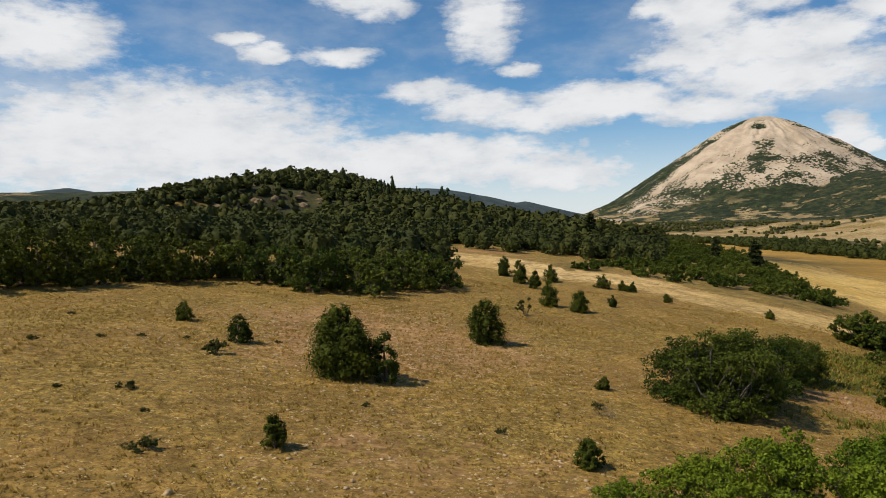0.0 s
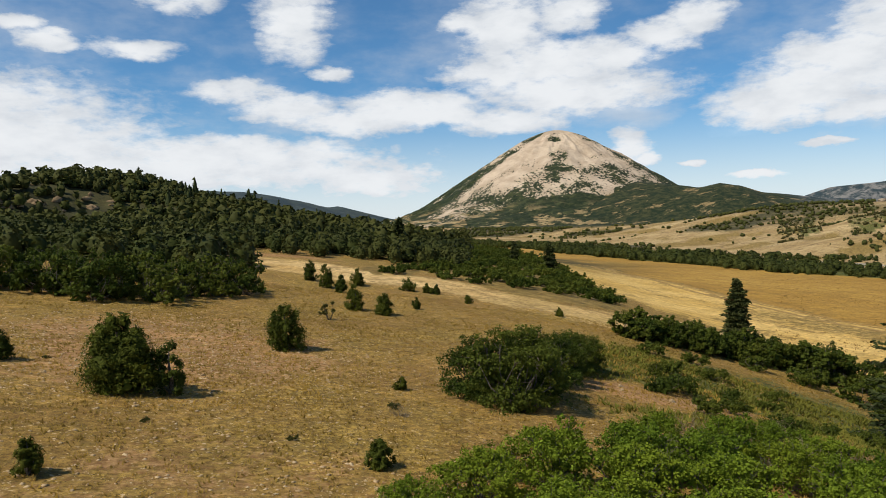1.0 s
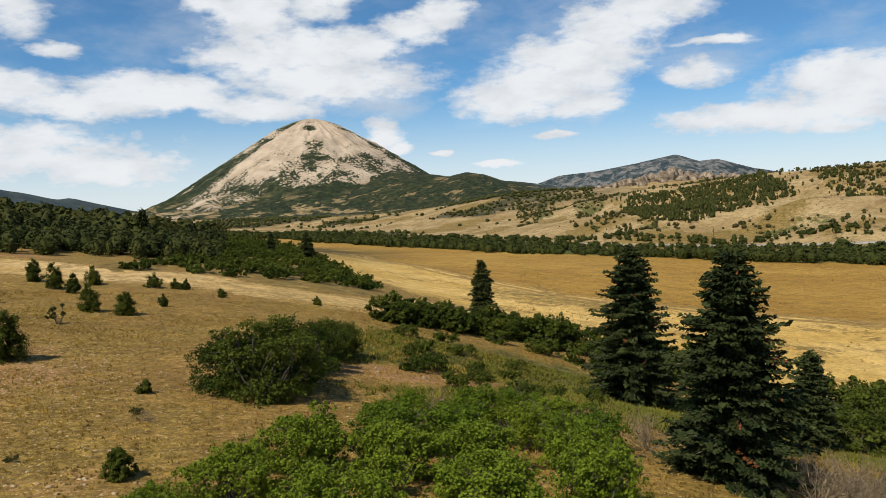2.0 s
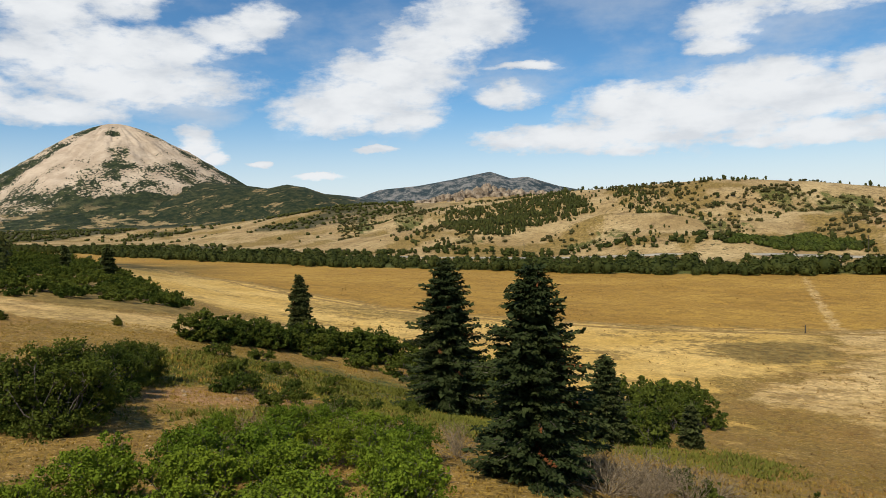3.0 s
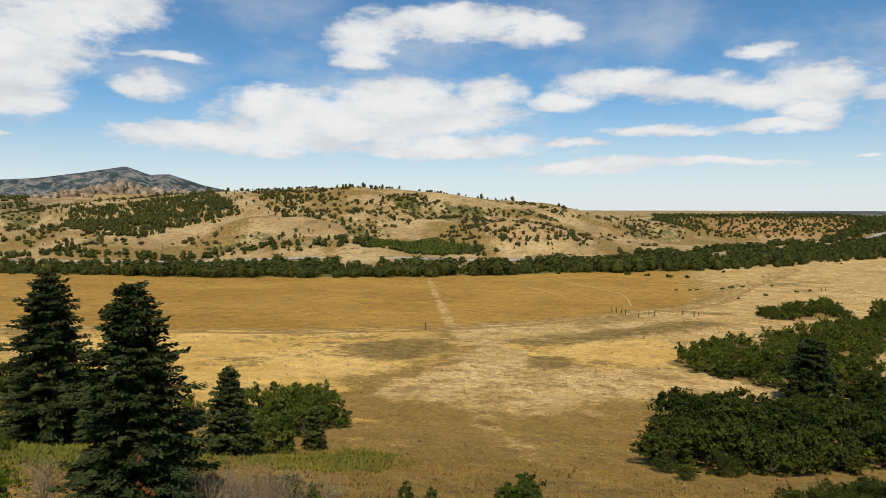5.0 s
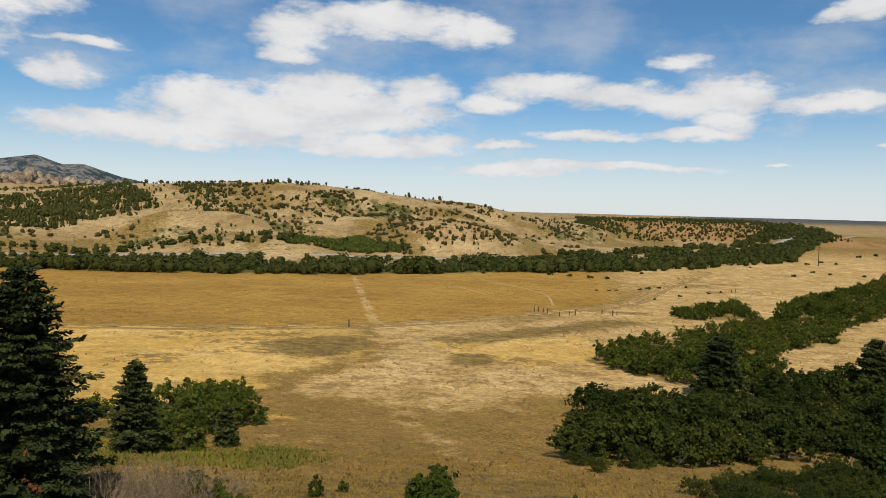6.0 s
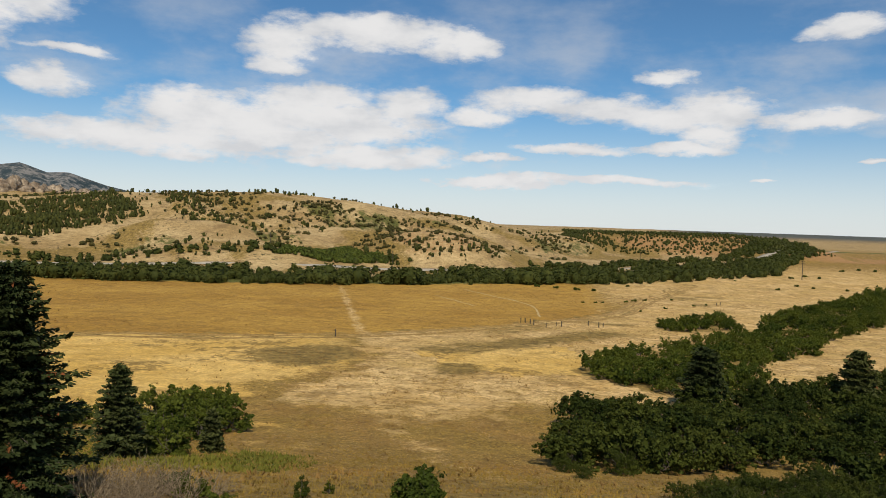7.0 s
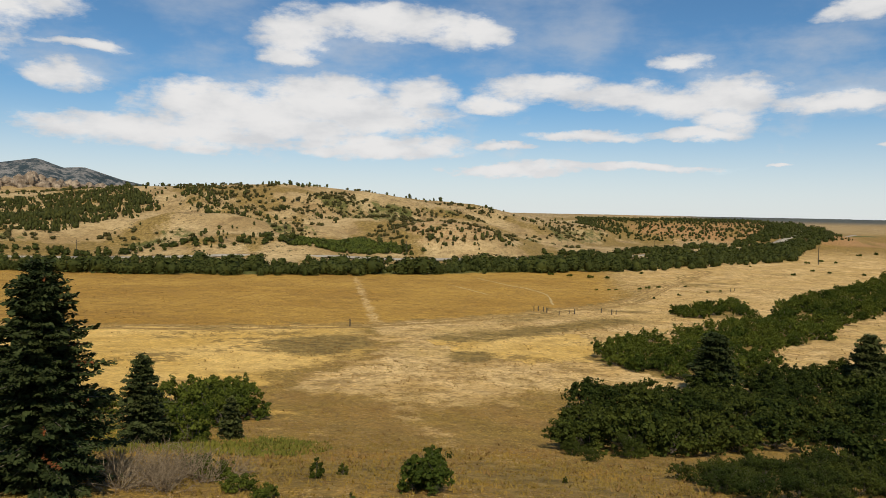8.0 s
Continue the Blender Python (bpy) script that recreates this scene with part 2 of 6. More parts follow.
LENS_CLOUDS = [
    (69.7, 12.99, 3.05, 1.74),
    (76.8, 14.29, 7.85, 1.30),
    (83.8, 13.58, 3.70, 1.10),
    (69.6, 11.43, 2.31, 0.70),
    (72.7, 9.09, 4.39, 1.49),
    (79.6, 8.83, 2.86, 1.59),
    (74.9, 7.28, 7.62, 1.69),
    (63.7, 7.51, 5.77, 1.79),
    (56.7, 5.59, 6.47, 1.10),
    (76.6, 4.89, 8.55, 1.20),
    (86.6, 5.05, 2.86, 0.40),
    (67.7, 6.59, 10.16, 2.24),
    (71.3, 8.04, 5.54, 1.99),
    (61.5, 5.35, 9.24, 1.49),
]
EAST_CLOUDS = [
    (89.2, 9.50, 4.85, 1.10),
    (85.2, 8.23, 2.86, 0.80),
    (95.3, 8.82, 4.62, 1.00),
    (100.4, 8.26, 5.08, 1.10),
    (99.9, 11.07, 2.40, 0.65),
    (103.6, 8.60, 3.93, 1.69),
    (102.9, 6.89, 2.40, 0.90),
    (110.7, 7.95, 5.08, 0.70),
    (92.9, 5.94, 4.85, 0.45),
    (100.9, 5.95, 3.79, 0.45),
    (106.9, 3.73, 1.20, 0.20),
    (95.1, 3.48, 9.24, 0.45),
    (87.2, 3.06, 6.47, 0.60),
    (111.4, 13.98, 2.77, 0.80),
    (113.5, 5.09, 1.39, 0.20),
]
CLOUDS = WEST_CLOUDS + PEAK_CLOUDS + SLANT_CLOUDS + LENS_CLOUDS + EAST_CLOUDS
make_sky()
sun = new("sun", bpy.data.lights.new("sun", "SUN"))
sun.data.energy, sun.data.angle, sun.data.color = 4.9, radians(0.53), (1.0, 0.95, 0.85)
sun.matrix_world = look((polar(SUN_AZIMUTH, 100)[0], polar(SUN_AZIMUTH, 100)[1], 100 * math.tan(radians(SUN_HEIGHT))), (0, 0, 0))


# ---------------------------------------------------------------- materials
DULL = 0.86


class Nodes:
    """A short hand for node materials."""

    def __init__(self, name, roughness=0.9, metallic=0.0):
        self.mat = bpy.data.materials.new(name)
        self.mat.use_nodes = True
        self.tree = self.mat.node_tree
        self.shader = self.tree.nodes["Principled BSDF"]
        self.shader.inputs["Roughness"].default_value = roughness
        self.shader.inputs["Metallic"].default_value = metallic
        self.shader.inputs["Specular IOR Level"].default_value = 0.2
        self.place = self.tree.nodes.new("ShaderNodeTexCoord").outputs["Object"]

    def put(self, value, socket):
        if isinstance(value, (int, float)):
            socket.default_value = value
        elif isinstance(value, tuple):
            socket.default_value = (*value, 1.0)[:len(socket.default_value)] if len(value) < 4 else value
        else:
            self.tree.links.new(value, socket)

    def noise(self, scale, detail=4.0, rough_=0.55, vector=None, stretch=None):
        n = self.tree.nodes.new("ShaderNodeTexNoise")
        n.inputs["Scale"].default_value, n.inputs["Detail"].default_value, n.inputs["Roughness"].default_value = scale, detail, rough_
        source = vector or self.place
        if stretch:
            m = self.tree.nodes.new("ShaderNodeMapping")
            m.inputs["Scale"].default_value = stretch
            self.tree.links.new(source, m.inputs[0])
            source = m.outputs[0]
        self.tree.links.new(source, n.inputs["Vector"])
        return n.outputs[0]

    def ramp(self, value, lo, hi, a=0.0, b=1.0):
        n = self.tree.nodes.new("ShaderNodeMapRange")
        n.interpolation_type = "SMOOTHSTEP"
        for i, v in enumerate((lo, hi, a, b)):
            n.inputs[i + 1].default_value = v
        self.tree.links.new(value, n.inputs[0])
        return n.outputs[0]

    def maths(self, op, a, b=0.0):
        n = self.tree.nodes.new("ShaderNodeMath")
        n.operation = op
        self.put(a, n.inputs[0])
        self.put(b, n.inputs[1])
        return n.outputs[0]

    def mix(self, factor, a, b, blend="MIX"):
        n = self.tree.nodes.new("ShaderNodeMix")
        n.data_type, n.blend_type = "RGBA", blend
        self.put(factor, n.inputs[0])
        self.put(a, n.inputs[6])
        self.put(b, n.inputs[7])
        return n.outputs[2]

    def attribute(self, name):
        n = self.tree.nodes.new("ShaderNodeAttribute")
        n.attribute_name = name
        return n.outputs["Fac"]

    def island(self):
        return self.tree.nodes.new("ShaderNodeNewGeometry").outputs["Random Per Island"]

    def each(self):
        return self.tree.nodes.new("ShaderNodeObjectInfo").outputs["Random"]

    def colour(self, value):
        """The base colour, all swatches dulled alike."""
        value = self.mix(1.0, value, (DULL, DULL, DULL), "MULTIPLY")
        self.put(value, self.shader.inputs["Base Color"])
        return self

    def bump(self, height, strength, distance):
        n = self.tree.nodes.new("ShaderNodeBump")
        n.inputs["Strength"].default_value, n.inputs["Distance"].default_value = strength, distance
        self.tree.links.new(height, n.inputs["Height"])
        self.tree.links.new(n.outputs[0], self.shader.inputs["Normal"])
        return self

    def thin(self, share):
        """Lets light through, as a leaf does."""
        t = self.tree.nodes.new("ShaderNodeBsdfTranslucent")
        base = self.shader.inputs["Base Color"]
        if base.is_linked:
            self.tree.links.new(base.links[0].from_socket, t.inputs[0])
        else:
            t.inputs[0].default_value = base.default_value
        m = self.tree.nodes.new("ShaderNodeMixShader")
        m.inputs[0].default_value = share
        self.tree.links.new(self.shader.outputs[0], m.inputs[1])
        self.tree.links.new(t.outputs[0], m.inputs[2])
        self.tree.links.new(m.outputs[0], self.tree.nodes["Material Output"].inputs[0])
        return self


def leaf_material(name, dark, light, share=0.25):
    m = Nodes(name, 0.7)
    m.shader.inputs["Specular IOR Level"].default_value = 0.07
    tone = m.mix(m.island(), dark, light)
    tone = m.mix(m.ramp(m.noise(0.7, 3), 0.35, 0.7), tone, m.mix(0.5, tone, light))
    tone = m.mix(m.ramp(m.noise(0.16, 4, 0.6), 0.42, 0.66, 0.0, 0.5), tone, (light[0] * 1.5, light[1] * 1.25, light[2] * 0.9))
    whole = m.mix(m.maths("MULTIPLY", m.each(), 0.35), tone, (light[0] * 1.25, light[1] * 0.95, light[2] * 0.8))
    whole = m.mix(m.ramp(m.each(), 0.0, 0.6, 0.55, 0.0), whole, dark)
    m.colour(whole)
    return m.thin(share).mat


def ground_material():
    m = Nodes("dry_ground", 0.95)
    fine = m.noise(14.0, 5, 0.7)
    tuft = m.noise(4.2, 5, 0.65)
    patch = m.noise(0.12, 5, 0.6)
    wide = m.noise(0.02, 6, 0.62)
    grass = m.mix(m.ramp(tuft, 0.35, 0.65), (0.175, 0.105, 0.019), (0.44, 0.285, 0.062))
    grass = m.mix(m.ramp(patch, 0.35, 0.68), grass, m.mix(0.5, grass, (0.33, 0.175, 0.052)))
    grass = m.mix(m.maths("MULTIPLY", m.ramp(fine, 0.52, 0.62), 0.85), grass, (0.075, 0.046, 0.012))
    # the hay meadow on the valley floor
    hay = m.mix(m.ramp(wide, 0.35, 0.65), (0.37, 0.207, 0.036), (0.47, 0.279, 0.054))
    hay = m.mix(m.maths("MULTIPLY", m.ramp(m.noise(0.35, 6, 0.7, stretch=(0.5, 0.08, 1)), 0.5, 0.7), 0.45), hay, (0.22, 0.12, 0.028))
    speck = m.ramp(m.maths("ADD", m.noise(0.9, 4, 0.62), m.maths("MULTIPLY", m.maths("SUBTRACT", m.noise(0.16, 4, 0.6), 0.5), 0.9)), 0.52, 0.60)
    flake = m.ramp(m.noise(6.5, 4, 0.7), 0.60, 0.66)
    hay = m.mix(m.maths("MULTIPLY", speck, 0.5), hay, (0.22, 0.115, 0.022))
    grass = m.mix(m.maths("MULTIPLY", m.ramp(m.noise(1.3, 5, 0.7), 0.50, 0.62), 0.55), grass, (0.155, 0.105, 0.027))
    grass = m.mix(m.maths("MULTIPLY", flake, 0.8), grass, (0.66, 0.50, 0.29))
    # the covers meet in ragged, tufty edges
    torn = m.maths("SUBTRACT", m.maths("ADD", m.maths("MULTIPLY", m.noise(0.4, 8, 0.76), 0.65), m.maths("MULTIPLY", m.noise(2.6, 6, 0.72), 0.35)), 0.5)

    def cover(name, rag=3.0):
        return m.ramp(m.maths("ADD", m.attribute(name), m.maths("MULTIPLY", torn, rag)), 0.28, 0.72)

    colour = m.mix(cover("hay", 0.8), grass, hay)
    straw = m.mix(m.ramp(m.noise(0.06, 6, 0.65), 0.35, 0.65), (0.60, 0.375, 0.092), (0.70, 0.465, 0.15))
    straw = m.mix(m.maths("MULTIPLY", m.maths("MULTIPLY", speck, m.ramp(m.noise(0.05, 5, 0.6), 0.42, 0.58)), 0.8), straw, (0.22, 0.14, 0.04))
    colour = m.mix(cover("straw"), colour, straw)
    bare = m.mix(m.ramp(m.noise(0.09, 6, 0.68), 0.35, 0.68), (0.54, 0.345, 0.118), (0.76, 0.535, 0.245))
    bare = m.mix(m.maths("MULTIPLY", m.ramp(m.noise(0.5, 6, 0.7, stretch=(1, 0.35, 1)), 0.52, 0.72), 0.6), bare, (0.20, 0.125, 0.055))
    bare = m.mix(m.maths("MULTIPLY", speck, 0.55), bare, (0.22, 0.135, 0.042))
    bare = m.mix(m.ramp(m.noise(0.045, 6, 0.7), 0.48, 0.62), bare, m.mix(m.maths("MULTIPLY", speck, 0.5), (0.54, 0.36, 0.125), (0.25, 0.16, 0.055)))
    colour = m.mix(cover("bare"), colour, bare)
    slope = m.mix(m.ramp(m.noise(0.022, 6, 0.65), 0.35, 0.68), (0.35, 0.235, 0.098), (0.52, 0.38, 0.185))
    slope = m.mix(m.maths("MULTIPLY", m.ramp(m.noise(0.15, 5, 0.7), 0.5, 0.7), 0.5), slope, (0.21, 0.14, 0.055))
    thin = m.ramp(m.noise(0.016, 5, 0.6), 0.44, 0.60)
    slope = m.mix(m.maths("MULTIPLY", m.ramp(m.noise(0.07, 7, 0.75, stretch=(1, 1, 2.5)), 0.52, 0.60), 0.6), slope, (0.20, 0.125, 0.055))
    slope = m.mix(m.maths("MULTIPLY", m.ramp(m.noise(0.42, 4, 0.6), 0.57, 0.63), m.maths("ADD", m.maths("MULTIPLY", thin, 0.75), 0.2)), slope, (0.055, 0.050, 0.020))
    colour = m.mix(m.attribute("upland"), colour, slope)
    red = m.mix(m.ramp(tuft, 0.3, 0.7), (0.26, 0.125, 0.042), (0.47, 0.28, 0.12))
    colour = m.mix(cover("earth"), colour, red)
    dull = m.mix(m.ramp(m.noise(0.5, 5, 0.7), 0.35, 0.65), (0.15, 0.100, 0.026), (0.33, 0.220, 0.062))
    colour = m.mix(cover("sedge"), colour, dull)
    green = m.mix(m.ramp(m.noise(0.9, 5, 0.7), 0.35, 0.65), (0.042, 0.058, 0.010), (0.155, 0.150, 0.034))
    colour = m.mix(cover("herbs"), colour, green)
    wood = m.mix(m.ramp(m.noise(0.035, 7, 0.8), 0.42, 0.62), (0.010, 0.022, 0.009), (0.06, 0.062, 0.024))
    wood = m.mix(m.ramp(m.noise(0.011, 7, 0.72, stretch=(1, 1.6, 1)), 0.56, 0.62), wood, (0.27, 0.19, 0.09))
    colour = m.mix(m.attribute("forest"), colour, wood)
    # far forest, with the blue of distance haze mixed into its base colour
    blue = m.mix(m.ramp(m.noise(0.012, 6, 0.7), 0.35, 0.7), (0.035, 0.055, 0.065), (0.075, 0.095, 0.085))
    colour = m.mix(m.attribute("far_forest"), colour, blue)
    grey = m.mix(m.ramp(m.noise(0.016, 7, 0.78, stretch=(1, 1, 0.4)), 0.44, 0.60), (0.030, 0.050, 0.058), (0.23, 0.22, 0.205))
    colour = m.mix(m.attribute("grey_rock"), colour, grey)
    clod = m.maths("ADD", m.maths("MULTIPLY", m.noise(1.7, 7, 0.78), 0.6), m.maths("MULTIPLY", m.noise(0.33, 6, 0.7), 0.4))
    colour = m.mix(m.ramp(clod, 0.54, 0.42, 0.0, 0.55), colour, m.mix(1.0, colour, (0.54, 0.49, 0.40), "MULTIPLY"))
    colour = m.mix(m.ramp(clod, 0.50, 0.62, 0.0, 0.62), colour, m.mix(1.0, colour, (1.48, 1.42, 1.38), "MULTIPLY"))
    m.colour(colour)
    m.bump(m.maths("ADD", m.maths("MULTIPLY", fine, 0.6), m.maths("MULTIPLY", tuft, 0.5)), 0.9, 0.07)
    return m.mat


def plain_material(name, dark, light, scale, roughness=0.85, relief=0.0, metallic=0.0):
    m = Nodes(name, roughness, metallic)
    m.colour(m.mix(m.ramp(m.noise(scale, 5, 0.65), 0.35, 0.68), dark, light))
    if relief:
        m.bump(m.noise(scale * 2.5, 5, 0.65), 0.8, relief)
    return m.mat


GROUND = ground_material()
OAK_LEAF = leaf_material("oak_leaf", (0.026, 0.044, 0.006), (0.108, 0.142, 0.022))
OAK_BRIGHT = leaf_material("bright_oak_leaf", (0.050, 0.092, 0.007), (0.195, 0.275, 0.024))
JUNIPER_LEAF = leaf_material("juniper_scales", (0.022, 0.036, 0.005), (0.090, 0.110, 0.014), 0.15)
FIR_NEEDLE = leaf_material("fir_needles", (0.015, 0.027, 0.009), (0.092, 0.112, 0.036), 0.15)
THICKET_LEAF = leaf_material("thicket_oak_leaf", (0.014, 0.025, 0.005), (0.066, 0.088, 0.016), 0.2)
SAGE_LEAF = leaf_material("sage_leaf", (0.045, 0.056, 0.014), (0.135, 0.135, 0.040))
HERB_LEAF = leaf_material("herb_leaf", (0.095, 0.105, 0.016), (0.29, 0.265, 0.050))
DRY_BLADE = leaf_material("dry_blades", (0.22, 0.145, 0.030), (0.45, 0.32, 0.080), 0.4)
BARK = plain_material("grey_bark", (0.07, 0.055, 0.042), (0.20, 0.17, 0.135), 9.0, 0.9, 0.02)
DEAD_WOOD = plain_material("bleached_wood", (0.14, 0.10, 0.058), (0.36, 0.275, 0.17), 9.0, 0.9)
STONE = plain_material("pale_stone", (0.36, 0.24, 0.12), (0.62, 0.46, 0.27), 3.0, 0.9, 0.02)
ROCK = plain_material("tan_rock", (0.20, 0.145, 0.09), (0.48, 0.37, 0.24), 0.08, 0.9, 0.6)


# ---------------------------------------------------------------- the ground
def mesh_of(name, verts, faces, material, smooth=False):
    """A mesh from arrays; faces is an array of triangles or quads, or a list of such arrays."""
    blocks = faces if isinstance(faces, list) else [faces]
    blocks = [np.asarray(b, np.int32) for b in blocks if len(b)]
    data = bpy.data.meshes.new(name)
    verts = np.asarray(verts, np.float32)
    data.vertices.add(len(verts))
    data.vertices.foreach_set("co", verts.ravel())
    sizes = np.concatenate([np.full(len(b), b.shape[1], np.int32) for b in blocks])
    data.loops.add(int(sizes.sum()))
    data.loops.foreach_set("vertex_index", np.concatenate([b.ravel() for b in blocks]))
    data.polygons.add(len(sizes))
    starts = np.zeros(len(sizes), np.int32)
    starts[1:] = np.cumsum(sizes)[:-1]
    data.polygons.foreach_set("loop_start", starts)
    if smooth:
        data.polygons.foreach_set("use_smooth", np.ones(len(sizes), bool))
    data.materials.append(material)
    data.update(calc_edges=True)
    return data


def grid_faces(rows, cols, closed):
    i = np.arange(rows - 1)[:, None] * cols
    j = np.arange(cols if closed else cols - 1)[None, :]
    k = (j + 1) % cols
    return np.stack([i + j, i + k, i + cols + k, i + cols + j], -1).reshape(-1, 4)


STREAM = [(300, 1400, 0), (288, 690, 0), (264, 470, 0), (264, 372, 0), (268, 285, 0), (288, 205, 0), (308, 140, 0), (350, 80, 0), (390, 12, 0), (418, -32, 0), (455, -66, 0), (550, -152, 0), (800, -262, 0), (1300, -480, 0)]
ROAD = [(340, 1400, 0), (335, 700, 0), (337, 385, 0), (345, 292, 0), (366, 228, 0), (406, 138, 0), (430, 83, 0), (458, 32, 0), (494, -14, 0), (545, -67, 0), (668, -156, 0), (830, -270, 0), (1400, -560, 0)]
TRACK = [(165, 420, 0), (125, 190, 0), (118, 120, 0), (128, 75, 0), (155, 37, 0), (195, 2, 0), (245, -30, 0), (310, -48, 0), (420, -90, 0)]
FOOTPATH = [(330, 88, 0), (154, 34, 0), (91, 17, 0), (67, 10, 0), (50, 2, 0), (36, -6, 0)]
DIRT_PATH = [(-10, 108, 0), (3, 98, 0), (14, 87, 0), (22, 85.5, 0), (27, 79.5, 0), (31, 73, 0), (37, 69, 0), (46, 72, 0), (60, 82, 0)]
HOLLOW_WOOD = [(470, 422), (534, 468), (552, 423), (582, 360), (514, 288), (457, 303), (418, 314), (412, 348)]
EAST_GROVE = [(590, 322), (610, 267), (560, 204), (500, 190), (470, 218), (490, 252)]
EAST_SCRUB = [[(485, 198), (506, 174), (470, 140), (450, 167)], [(630, 186), (604, 142), (600, 93), (551, 105), (560, 158), (598, 200)],
              [(630, 158), (665, 50), (635, 52), (605, 145)], [(706, 0), (800, -60), (729, -62), (636, -13)],
              [(418, 265), (442, 240), (446, 217), (420, 212), (408, 249)], [(398, 344), (414, 335), (404, 316), (379, 319)],
              [(600, 615), (699, 688), (672, 624), (512, 480), (460, 463)], [(623, 740), (640, 687), (484, 520), (425, 504)], [(633, 16), (613, -32), (603, -27), (613, 20)]]
OAK_BELT = [[(119, -8), (128, -12), (146, -23), (166, -35), (188, -50), (205, -63), (222, -70), (250, -80), (300, -112), (400, -180), (415, -204),
             (252, -120), (218, -94), (188, -74), (163, -61), (139, -45), (112, -36), (102, -27), (103, -18)],
            [(203, -37), (199, -43), (212, -58), (226, -66), (244, -66), (240, -54), (225, -42)],
            [(24, 94), (28, 88), (33, 80), (38, 77.5), (45, 80), (50, 90), (60, 112), (72, 150), (84, 200), (60, 215), (38, 170), (26, 132), (30, 114), (26, 106)],
            [(14, 94), (15.5, 91), (21, 92), (23, 99), (18, 104)]]
THICKET = [[(49.2, -2.6), (49, -6), (57, -13), (61, -18.5), (66, -26), (71, -36), (82, -48), (104, -58), (120, -60), (104, -44), (98, -32), (90, -22), (89, -15), (80, -8.2), (69, -5.4), (60, -4.2)],
           [(39, -9), (45, -12.5), (51, -18.5), (56, -26), (60, -36), (58, -46), (42, -42), (33, -26), (33, -12)]]
GREEN_FIELD = [(412, 152), (445, 147), (470, 118), (472, 96), (444, 88)]


def inside(x, y, corners):
    """Whether places lie in a polygon of the plan."""
    hit = np.zeros(np.shape(x), bool)
    for (ax, ay), (bx, by) in zip(corners, corners[1:] + corners[:1]):
        cross = (ay > y) != (by > y)
        hit ^= cross & (x < (bx - ax) * (y - ay) / ((by - ay) if by != ay else 1e-9) + ax)
    return hit


